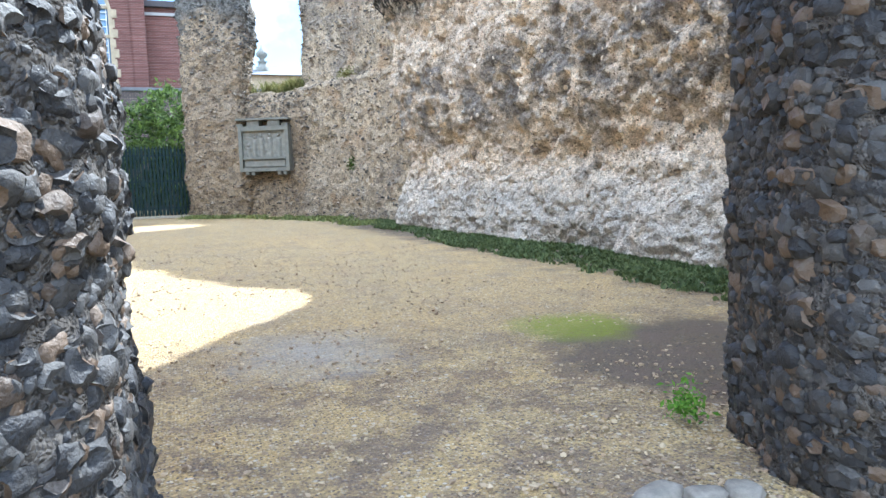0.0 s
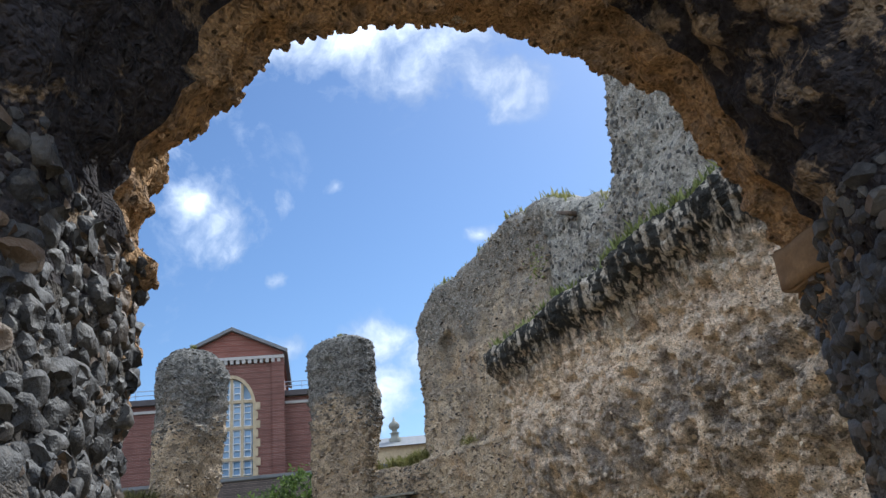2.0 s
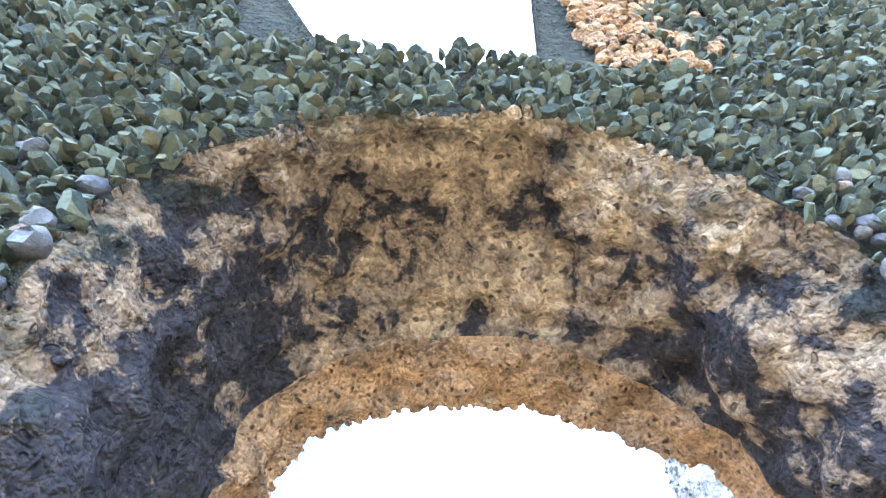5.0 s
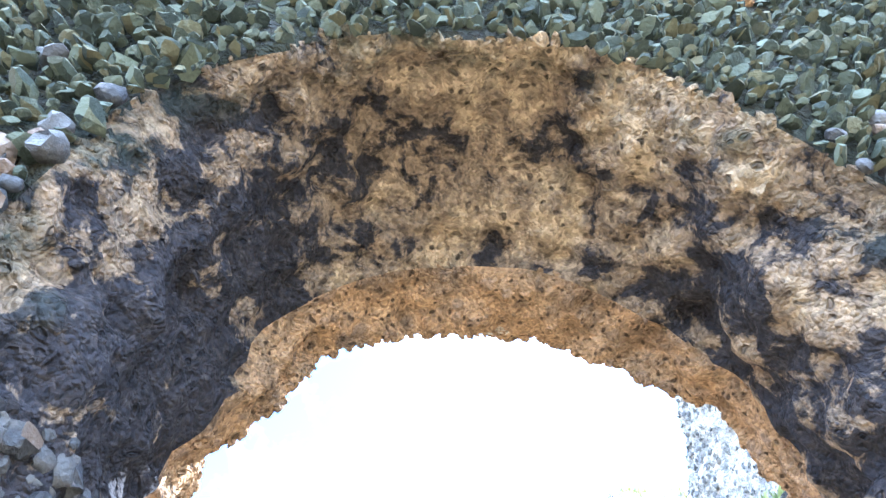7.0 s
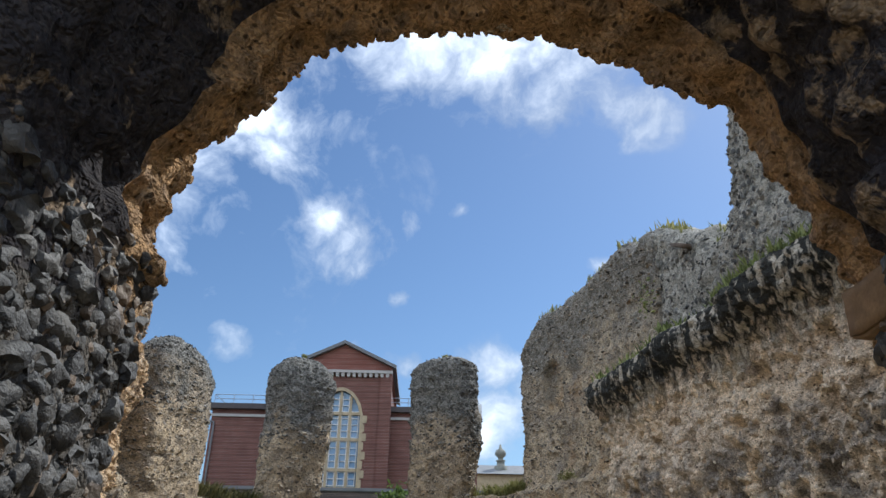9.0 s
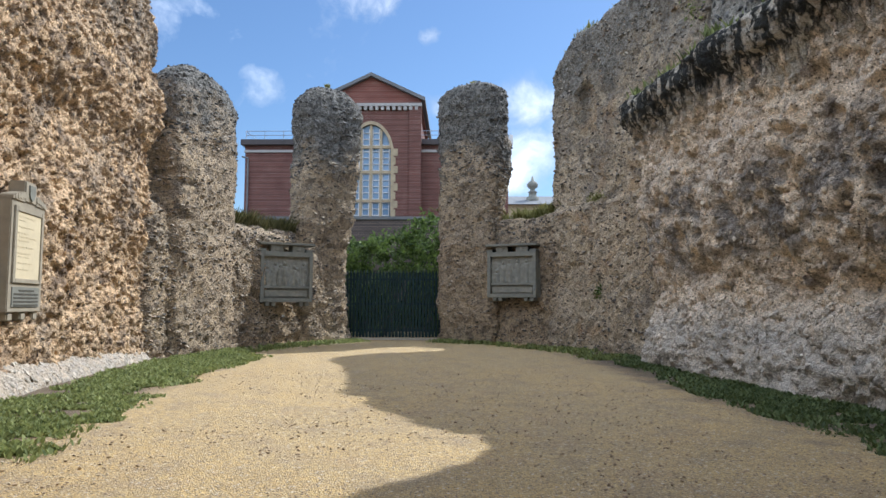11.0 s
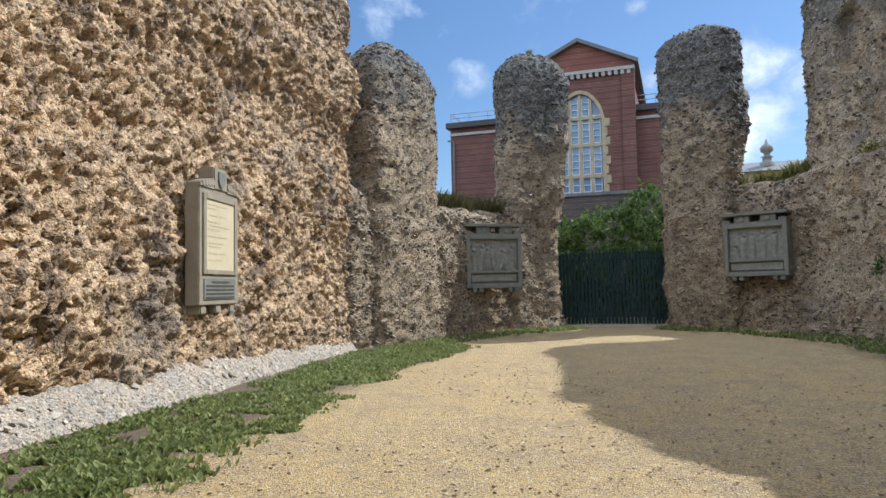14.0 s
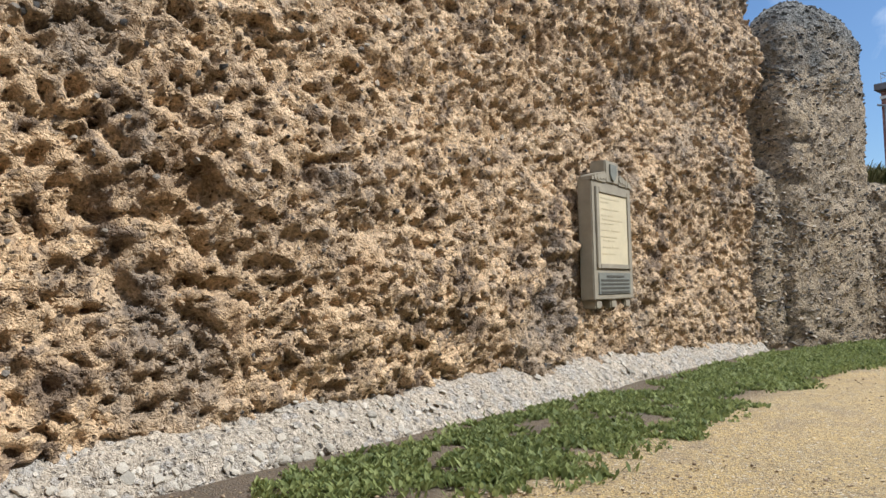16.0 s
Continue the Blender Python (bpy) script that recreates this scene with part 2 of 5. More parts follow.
def leaf_material(name, dark, bright):
    m, n = material(name)
    geo = n.add("ShaderNodeNewGeometry")
    tone = n.math("ADD", n.math("MULTIPLY", geo.outputs["Random Per Island"], 0.7), n.math("MULTIPLY", n.noise(geo.outputs["Position"], 1.3, 3.0), 0.5))
    colour = n.mix(n.span(tone, 0.15, 0.9), dark, bright)
    inputs = {"Base Color": colour, "Roughness": 0.6, "Specular IOR Level": 0.3}
    bsdf = n.add("ShaderNodeBsdfPrincipled", inputs)
    glow = n.add("ShaderNodeBsdfTranslucent", {"Color": colour})
    both = n.add("ShaderNodeMixShader", {0: 0.4, 1: bsdf.outputs[0], 2: glow.outputs[0]})
    out = n.add("ShaderNodeOutputMaterial")
    n.tree.links.new(both.outputs[0], out.inputs[0])
    return m


def ground_material():
    m, n = material("gravel_ground")
    p = here(n)
    big, mid = n.noise(p, 0.35, 5.0, 0.6), n.noise(p, 1.6, 5.0, 0.65)
    fine, grit, coarse = n.noise(p, 38.0, 6.0, 0.75), n.cells(p, 48.0), n.cells(p, 21.0)
    colour = n.mix(n.span(big, 0.35, 0.65), (0.66, 0.455, 0.18), (0.58, 0.42, 0.19))
    colour = n.mix(n.span(mid, 0.48, 0.68, 0, 0.6), colour, (0.30, 0.235, 0.165))
    colour = n.mix(n.span(n.noise(p, 0.8, 4.0, 0.6), 0.56, 0.66, 0, 0.5), colour, (0.60, 0.41, 0.19))
    colour = n.mix(n.span(fine, 0.42, 0.64, 0.0, 0.85), colour, (0.15, 0.115, 0.075))
    colour = n.mix(n.span(n.noise(p, 9.0, 5.0, 0.7), 0.48, 0.66, 0.0, 0.45), colour, (0.24, 0.19, 0.13))
    lump = n.add("ShaderNodeSeparateColor", {0: coarse.outputs["Color"]}).outputs[1]
    colour = n.mix(n.math("MULTIPLY", n.span(lump, 0.80, 0.84), n.span(coarse.outputs["Distance"], 0.36, 0.26)), colour, (0.60, 0.52, 0.40))
    colour = n.mix(n.math("MULTIPLY", n.span(lump, 0.16, 0.13), n.span(coarse.outputs["Distance"], 0.30, 0.18, 0.0, 0.55)), colour, (0.085, 0.066, 0.05))
    speck = n.add("ShaderNodeSeparateColor", {0: grit.outputs["Color"]}).outputs[0]
    colour = n.mix(n.math("MULTIPLY", n.span(speck, 0.61, 0.65), n.span(grit.outputs["Distance"], 0.45, 0.3)), colour, (0.62, 0.51, 0.34))
    colour = n.mix(n.math("MULTIPLY", n.span(speck, 0.33, 0.29), n.span(grit.outputs["Distance"], 0.45, 0.3)), colour, (0.12, 0.10, 0.09))
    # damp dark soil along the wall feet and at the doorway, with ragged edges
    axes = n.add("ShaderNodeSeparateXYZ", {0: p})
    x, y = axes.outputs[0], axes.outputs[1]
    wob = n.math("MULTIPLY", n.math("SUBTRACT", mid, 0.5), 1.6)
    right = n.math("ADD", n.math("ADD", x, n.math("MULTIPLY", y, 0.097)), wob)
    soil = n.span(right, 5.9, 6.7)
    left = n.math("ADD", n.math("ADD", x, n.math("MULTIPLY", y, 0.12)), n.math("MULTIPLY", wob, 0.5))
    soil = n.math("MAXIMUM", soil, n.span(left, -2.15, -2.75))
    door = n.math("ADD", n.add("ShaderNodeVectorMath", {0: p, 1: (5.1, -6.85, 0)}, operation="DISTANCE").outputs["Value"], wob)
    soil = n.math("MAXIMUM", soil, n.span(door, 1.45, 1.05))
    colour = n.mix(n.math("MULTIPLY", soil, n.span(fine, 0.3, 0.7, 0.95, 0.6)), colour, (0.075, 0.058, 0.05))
    litter = n.math("MULTIPLY", n.span(n.noise(p, 2.2, 6.0, 0.7), 0.44, 0.60), n.span(n.math("ADD", y, wob), -3.6, -6.4))
    litter = n.math("MULTIPLY", litter, n.span(y, -9.8, -8.8))
    colour = n.mix(n.math("MULTIPLY", litter, n.span(fine, 0.3, 0.6, 0.45, 0.9)), colour, (0.16, 0.115, 0.085))
    moss = n.add("ShaderNodeVectorMath", {0: p, 1: (4.6, -5.5, 0)}, operation="DISTANCE").outputs["Value"]
    colour = n.mix(n.math("MULTIPLY", n.span(n.math("ADD", moss, n.math("MULTIPLY", wob, 0.5)), 0.7, 0.35), n.span(fine, 0.3, 0.6, 0.5, 1.0)), colour, (0.22, 0.25, 0.025))
    ash = n.add("ShaderNodeVectorMath", {0: p, 1: (2.2, -5.3, 0)}, operation="DISTANCE").outputs["Value"]
    colour = n.mix(n.math("MULTIPLY", n.span(n.math("ADD", ash, wob), 0.9, 0.2), 0.55), colour, (0.38, 0.37, 0.35))
    height = n.math("ADD", n.math("MULTIPLY", n.span(grit.outputs["Distance"], 0.6, 0.1), 0.7), fine)
    return finish(m, n, colour, 0.92, height, 0.9, 0.02)


def brick_material(name, a, b):
    """Courses of brick too far off to be told apart singly."""
    m, n = material(name)
    p = here(n)
    axes = n.add("ShaderNodeSeparateXYZ", {0: p})
    flat = n.add("ShaderNodeCombineXYZ", {0: n.math("ADD", axes.outputs[0], axes.outputs[1]), 1: axes.outputs[2]}).outputs[0]
    tex = n.add("ShaderNodeTexBrick", {"Vector": flat, "Color1": (*a, 1), "Color2": (*b, 1), "Mortar": (0.30, 0.22, 0.18, 1), "Scale": 1.0, "Mortar Size": 0.008, "Brick Width": 0.23, "Row Height": 0.078})
    course = n.span(n.math("FRACT", n.math("MULTIPLY", axes.outputs[2], 3.2)), 0.86, 0.9, 0.0, 0.55)
    colour = n.mix(course, tex.outputs[0], tuple(c * 0.3 for c in a))
    colour = n.mix(n.span(n.noise(p, 1.1, 5.0), 0.35, 0.7, 0, 0.5), colour, tuple(c * 0.62 for c in b))
    return finish(m, n, colour, 0.85, tex.outputs[1], -0.3, 0.01)


M_NORTH = rubble_material("ochre_rubble", (0.76, 0.54, 0.325), (0.69, 0.51, 0.33), (0.13, 0.115, 0.10), (0.135, 0.10, 0.078), 8.6, 0.8, 9.0, 0.5, 2.6, 0.85, north_zones)
M_APSE = rubble_material("grey_rubble", (0.53, 0.415, 0.275), (0.44, 0.36, 0.26), (0.11, 0.105, 0.10), (0.15, 0.125, 0.10), 6.9, 0.94, 11.0)
M_TALL = rubble_material("tall_wall_rubble", (0.62, 0.50, 0.34), (0.54, 0.45, 0.33), (0.12, 0.115, 0.11), (0.17, 0.145, 0.12), 8.3, 0.8, 11.0, 0.5, 2.4, 0.7, north_zones)
M_SOUTH = rubble_material("shaded_rubble", (0.86, 0.70, 0.50), (0.80, 0.69, 0.56), (0.22, 0.21, 0.19), (0.15, 0.12, 0.10), 99, 0.0, 9.0, 0.32, 1.7, 0.8, south_zones, 0.51)
M_GREY = rubble_material("weathered_flintwork", (0.48, 0.45, 0.38), (0.40, 0.38, 0.335), (0.09, 0.09, 0.09), (0.11, 0.11, 0.10), 99, 0.0, 12.0)
M_PLINTH = rubble_material("chalky_plinth", (0.60, 0.51, 0.40), (0.50, 0.43, 0.34), (0.22, 0.22, 0.22), (0.40, 0.37, 0.33), 99, 0.0, 10.0)
M_JAMB = rubble_material("dark_mortar", (0.135, 0.12, 0.105), (0.11, 0.098, 0.085), (0.03, 0.03, 0.034), (0.04, 0.036, 0.033), 99, 0.0, 13.0)
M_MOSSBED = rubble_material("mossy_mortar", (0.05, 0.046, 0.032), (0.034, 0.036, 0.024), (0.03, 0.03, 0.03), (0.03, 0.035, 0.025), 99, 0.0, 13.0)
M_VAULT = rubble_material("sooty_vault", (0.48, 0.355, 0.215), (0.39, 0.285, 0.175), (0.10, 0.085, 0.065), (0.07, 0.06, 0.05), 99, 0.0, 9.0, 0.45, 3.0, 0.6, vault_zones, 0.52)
M_LIP = rubble_material("warm_arch_edge", (0.47, 0.29, 0.145), (0.38, 0.245, 0.13), (0.13, 0.10, 0.08), (0.16, 0.11, 0.07), 99, 0.0, 12.0, 0.4, 3.5)
M_FLINT = stone_material("dark_flint", (0.020, 0.019, 0.020), (0.080, 0.074, 0.068), (0.17, 0.105, 0.055), 0.48, 0.38, (0.17, 0.152, 0.13))
M_APSEFLINT = stone_material("apse_flint", (0.055, 0.050, 0.046), (0.46, 0.39, 0.30), (0.38, 0.26, 0.15), 0.65, 0.30)
M_PALESTONE = stone_material("pale_flint", (0.34, 0.31, 0.27), (0.78, 0.69, 0.55), (0.62, 0.47, 0.30), 0.7, 0.08)
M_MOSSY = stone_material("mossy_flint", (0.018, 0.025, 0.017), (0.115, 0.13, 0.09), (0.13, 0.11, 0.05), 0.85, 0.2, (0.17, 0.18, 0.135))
M_CHALK = stone_material("chalky_flint", (0.31, 0.28, 0.23), (0.62, 0.555, 0.46), (0.58, 0.50, 0.40), 0.75, 0.05)
M_PEBBLE = stone_material("pebble", (0.28, 0.20, 0.13), (0.58, 0.46, 0.29), (0.46, 0.33, 0.19), 0.7, 0.2)
M_GREYSTONE = stone_material("grey_flint", (0.045, 0.044, 0.042), (0.205, 0.195, 0.175), (0.18, 0.16, 0.125), 0.6, 0.25)
M_GROUND = ground_material()
M_IMPOST = plain_material("orange_brown_stone", (0.21, 0.13, 0.065), 0.9, 0.4, 7.0, 0.0, 0.6)
M_KERBSTONE = plain_material("dusty_grey_stone", (0.24, 0.215, 0.18), 0.9, 0.35, 11.0, 0.0, 0.6)
M_PLINTHSTONE = plain_material("pale_kerb_stone", (0.42, 0.38, 0.31), 0.85, 0.2, 5.0)
M_PANEL = plain_material("grey_green_carved_stone", (0.20, 0.20, 0.17), 0.8, 0.2, 5.0)
M_RELIEF = plain_material("worn_carved_relief", (0.24, 0.235, 0.20), 0.8, 0.25, 6.0)
M_PLAQUE = plain_material("olive_painted_stone", (0.31, 0.27, 0.20), 0.75, 0.15, 4.0)
M_TABLET = plain_material("cream_tablet", (0.62, 0.53, 0.35), 0.7, 0.08, 3.0)
M_INK = plain_material("faded_lettering", (0.54, 0.455, 0.295), 0.8, 0.1)
M_DARKINK = plain_material("dark_lettering", (0.07, 0.065, 0.05), 0.8, 0.1)
M_GATE = plain_material("dark_green_paint", (0.003, 0.022, 0.024), 0.8, 0.2, 6.0)
M_BRICK = brick_material("red_brick", (0.175, 0.062, 0.045), (0.13, 0.046, 0.036))
M_BRICK2 = brick_material("gable_brick", (0.23, 0.068, 0.046), (0.195, 0.058, 0.041))
M_WALLBRICK = brick_material("dark_boundary_brick", (0.10, 0.08, 0.07), (0.075, 0.06, 0.055))
M_DRESS = plain_material("sandstone_dressing", (0.42, 0.34, 0.22), 0.8, 0.2, 4.0)
M_WHITE = plain_material("white_paint", (0.72, 0.72, 0.72), 0.5, 0.06)
M_BAND = plain_material("weathered_band", (0.42, 0.40, 0.38), 0.8, 0.15)
M_PARAPET = plain_material("dark_parapet", (0.07, 0.06, 0.06), 0.7, 0.2, 2.0)
M_SLATE = plain_material("grey_slate", (0.16, 0.165, 0.17), 0.6, 0.2, 2.0)
M_RAIL = plain_material("galvanised_rail", (0.30, 0.34, 0.40), 0.45, 0.1, 5.0, 0.6)
M_LEAF = leaf_material("hedge_leaf", (0.014, 0.034, 0.010), (0.15, 0.215, 0.05))
# green lightened for the sunlit bed
M_GRASS = leaf_material("grass_blade", (0.085, 0.12, 0.04), (0.33, 0.365, 0.13))
# darker copy of the grass green, with the south side's shade in its colour
M_SHADE_GREEN = leaf_material("shade_darkened_green", (0.045, 0.075, 0.03), (0.17, 0.215, 0.08))
M_WEED = leaf_material("dark_weed", (0.05, 0.062, 0.026), (0.23, 0.205, 0.085))
M_FERN = leaf_material("fern_leaf", (0.08, 0.20, 0.02), (0.22, 0.40, 0.05))
M_DRY = leaf_material("dry_grass", (0.10, 0.12, 0.03), (0.32, 0.30, 0.12))
M_BARK = plain_material("bark", (0.09, 0.065, 0.045), 0.9, 0.3, 10.0)


def glass_material():
    m, n = material("window_glass")
    p = here(n)
    # the sky's reflection is painted in as a mottled blue base colour
    return finish(m, n, n.mix(n.noise(p, 1.5, 2.0), (0.14, 0.24, 0.38), (0.30, 0.44, 0.60)), 0.08, None, spec=0.8)


M_GLASS = glass_material()


# ---- shapes ----
def hashed(ix, iy, iz, seed):
    h = (ix * 374761393 + iy * 668265263 + iz * 2147483647 + seed * 974634777) & 0xFFFFFFFF
    h = ((h ^ (h >> 13)) * 1274126177) & 0xFFFFFFFF
    return ((h ^ (h >> 16)) & 0xFFFFFF) / float(0xFFFFFF)


def value_noise(p, scale, seed=0):
    """Smooth noise from -1 to 1 at the points p."""
    q = p * scale
    i = np.floor(q).astype(np.int64)
    f = q - i
    f = f * f * (3 - 2 * f)
    total = np.zeros(len(p))
    for dx in (0, 1):
        for dy in (0, 1):
            for dz in (0, 1):
                w = (f[:, 0] if dx else 1 - f[:, 0]) * (f[:, 1] if dy else 1 - f[:, 1]) * (f[:, 2] if dz else 1 - f[:, 2])
                total += w * hashed(i[:, 0] + dx, i[:, 1] + dy, i[:, 2] + dz, seed)
    return total * 2 - 1


def fbm(p, scale, octaves, seed=0, gain=0.5):
    total, amp = np.zeros(len(p)), 1.0
    for o in range(octaves):
        total += amp * value_noise(p, scale * 2 ** o, seed + o * 17)
        amp *= gain
    return total


def cell_noise(p, scale, seed=0):
    """Distance to the nearest scattered centre, and that centre's random number."""
    q = p * scale
    i = np.floor(q).astype(np.int64)
    best, pick = np.full(len(p), 9.0), np.zeros(len(p))
    for dx in (-1, 0, 1):
        for dy in (-1, 0, 1):
            for dz in (-1, 0, 1):
                c = i + (dx, dy, dz)
                centre = c + np.stack([hashed(c[:, 0], c[:, 1], c[:, 2], seed + k) for k in (1, 2, 3)], 1)
                d = np.linalg.norm(q - centre, axis=1)
                near = d < best
                best = np.where(near, d, best)
                pick = np.where(near, hashed(c[:, 0], c[:, 1], c[:, 2], seed + 9), pick)
    return best, pick


def relief(p, rough, seed):
    """Eroded rubble: slow bulges, ragged lumps and ledges, and pits where stones fell out."""
    d = 0.16 * fbm(p, 0.45, 2, seed) + 0.075 * fbm(p, 1.9, 3, seed + 5)
    q = p + 0.08 * np.stack([value_noise(p, 4.0, seed + 71), value_noise(p, 4.0, seed + 72), value_noise(p, 4.0, seed + 73)], 1)
    d += 0.055 * (0.5 - np.abs(value_noise(q * (1, 1, 1.5), 3.4, seed + 3))) + 0.03 * (0.5 - np.abs(value_noise(q * (1, 1, 1.4), 7.5, seed + 4)))
    c, r = cell_noise(q, 5.2, seed + 11)
    d += np.where(r > 0.5, 0.045, -0.035) * np.clip(1 - c * 1.5, 0, 1)
    c, r = cell_noise(q, 2.6, seed + 23)
    d -= np.where(r > 0.74, 0.13, 0.0) * np.clip(1 - c * 2.2, 0, 1)
    c, r = cell_noise(q * (1, 1, 1.2), 8.5, seed + 27)
    d -= np.where(r > 0.62, 0.12, -0.015) * np.clip(1 - c * 1.6, 0, 1)
    c, r = cell_noise(q * (1, 1, 1.3), 13.0, seed + 29)
    d += np.where(r > 0.45, 0.028, np.where(r < 0.2, -0.07, 0.0)) * np.clip(1 - c * 1.4, 0, 1)
    d += 0.022 * value_noise(q, 14.0, seed + 31)
    return d * rough


def mesh_from(name, verts, faces, mat, smooth=True, sharp=0):
    me = bpy.data.meshes.new(name)
    me.from_pydata([tuple(v) for v in verts] if not isinstance(verts, np.ndarray) else verts.tolist(), [], faces if isinstance(faces, list) else faces.tolist())
    if smooth:
        me.polygons.foreach_set("use_smooth", [True] * len(me.polygons))
    me.materials.append(mat)
    me.update()
    if sharp:
        me.set_sharp_from_angle(angle=radians(sharp))
    return me


def grid_faces(rows, cols, wrap=False):
    i, j = np.meshgrid(np.arange(rows if wrap else rows - 1), np.arange(cols - 1), indexing="ij")
    i2 = (i + 1) % rows
    return np.stack([i * cols + j, i2 * cols + j, i2 * cols + j + 1, i * cols + j + 1], -1).reshape(-1, 4)


def resample(points, step):
    pts = np.array(points, float)
    seg = np.linalg.norm(np.diff(pts, axis=0), axis=1)
    s = np.concatenate([[0], np.cumsum(seg)])
    k = max(2, int(s[-1] / step) + 1)
    t = np.linspace(0, s[-1], k)
    out = np.stack([np.interp(t, s, pts[:, a]) for a in range(pts.shape[1])], 1)
    return out, t


def smooth_path(p, times):
    q = p.copy()
    for _ in range(times):
        q[1:-1] = (q[:-2] + 2 * q[1:-1] + q[2:]) / 4
    return q


def rubble_wall(name, plan, step, thick, mat, seed, rough=1.0, shape=None, side=1, soft=6, ragged=0.25, label="", foot=-0.1, kind="structure", category=""):
    """A standing stretch of rubble wall. plan: rows of x, y, height; the face lies on the given side of that line.
    shape(xy, z, height): how far the face stands proud. Returns the object and its face as points and outward ways."""
    line, s = resample(plan, step)
    line[:, :2] = smooth_path(line[:, :2], soft)
    top = line[:, 2] + ragged * fbm(np.stack([s, s * 0, s * 0 + seed], 1), 0.9, 4, seed + 3)
    tang = np.gradient(line[:, :2], axis=0)
    tang /= np.linalg.norm(tang, axis=1)[:, None]
    norm = np.stack([tang[:, 1], -tang[:, 0]], 1) * side
    nz = max(4, int(line[:, 2].max() / step))
    u = np.linspace(0, 1, nz)
    z = foot + (top[:, None] - foot) * u[None, :]
    base = np.zeros((len(line), nz, 3))
    base[:, :, :2], base[:, :, 2] = line[:, None, :2], z
    flat = base.reshape(-1, 3)
    off = np.zeros(len(flat))
    if shape is not None:
        off = shape(flat, np.repeat(top, nz))
    ways = np.repeat(norm, nz, 0)
    edge = np.clip((flat[:, 2] - (np.repeat(top, nz) - 0.45)) / 0.45, 0, 1) ** 2
    depth = off + relief(flat, rough, seed) - 0.28 * edge
    face = flat.copy()
    face[:, :2] += ways * depth[:, None]
    face[:, 2] += 0.03 * value_noise(flat, 8.0, seed + 41) * (1 - (u == 0)[None, :].repeat(len(line), 0).reshape(-1))
    face = face.reshape(len(line), nz, 3)
    rows = [face]
    lip = face[:, -1:, :].copy()
    for f in (0.25, 0.5, 0.75):
        r = lip.copy()
        r[:, 0, :2] -= norm * (thick * f)
        r[:, 0, 2] += 0.12 * math.sin(f * math.pi) + 0.1 * fbm(r[:, 0, :], 2.0, 2, seed + 51)
        rows.append(r)
    for f in (1.0, 0.66, 0.33, 0.0):
        r = np.zeros((len(line), 1, 3))
        r[:, 0, :2] = line[:, :2] - norm * thick
        r[:, 0, 2] = foot + (top - 0.1 - foot) * f
        r[:, 0, :2] += norm * (0.25 * fbm(r[:, 0, :], 0.8, 3, seed + 61))[:, None]
        rows.append(r)
    skin = np.concatenate(rows, 1)
    cols = skin.shape[1]
    faces = grid_faces(len(line), cols)
    if side < 0:
        faces = faces[:, ::-1]
    faces = faces.tolist() + [list(range(cols)), [(len(line) - 1) * cols + j for j in range(cols)][::-1]]
    ob = new(name, mesh_from(name, skin.reshape(-1, 3), faces, mat))
    tagged(ob, label, category, "", kind)
    return ob, face


def face_ways(face):
    a, b = np.gradient(face, axis=0), np.gradient(face, axis=1)
    n = np.cross(a, b)
    return n / np.maximum(np.linalg.norm(n, axis=2), 1e-9)[:, :, None]


def ball(level):
    bm = bmesh.new()
    bmesh.ops.create_icosphere(bm, subdivisions=level, radius=1.0)
    v = np.array([x.co[:] for x in bm.verts])
    f = np.array([[x.index for x in p.verts] for p in bm.faces])
    bm.free()
    return v, f


BALL1, BALL2, BALL3 = ball(1), ball(2), ball(3)
BALLS = {1: BALL1, 2: BALL2, 3: BALL2, 4: BALL2, 5: BALL3}


def knapped(base, k, cuts, depth):
    """A stone's shape: a lumpy ball with flat faces broken off it."""
    r = np.random.default_rng(900 + k)
    v = base * (1 + 0.30 * fbm(base + k * 7.3, 1.0, 2, 200 + k))[:, None]
    for _ in range(cuts):
        n = r.normal(size=3)
        n /= np.linalg.norm(n)
        v -= np.clip(v @ n - r.uniform(depth, 0.85), 0, None)[:, None] * n
    return v


def cobble(base, k, cups=3):
    """A rounded, slightly square flint nodule with shell-shaped hollows struck from its outer side."""
    r = np.random.default_rng(1300 + k)
    v = base / (np.abs(base) ** 2.8).sum(1)[:, None] ** (1 / 2.8)
    v = v * (1 + 0.24 * fbm(base + k * 3.7, 1.2, 3, 300 + k))[:, None]
    for _ in range(cups if k % 4 else 1):
        n = r.normal(size=3) + (0, 0, 0.9)
        n /= np.linalg.norm(n)
        radius = r.uniform(0.6, 1.1)
        centre = n * (radius + r.uniform(0.45, 0.75))
        gap = v - centre
        d = np.linalg.norm(gap, axis=1)
        v = np.where((d < radius)[:, None], centre + gap * (radius / np.maximum(d, 1e-6))[:, None], v)
    return v


SHAPES = {4: np.stack([cobble(BALL2[0], k) for k in range(24)]), 5: np.stack([cobble(BALL3[0], k + 50) for k in range(24)]), 1: np.stack([knapped(BALL1[0], k, 3, 0.5) for k in range(24)]), 2: np.stack([knapped(BALL2[0], k, 6, 0.4) for k in range(24)]), 3: np.stack([knapped(BALL2[0], k + 40, 13, 0.22) for k in range(24)])}


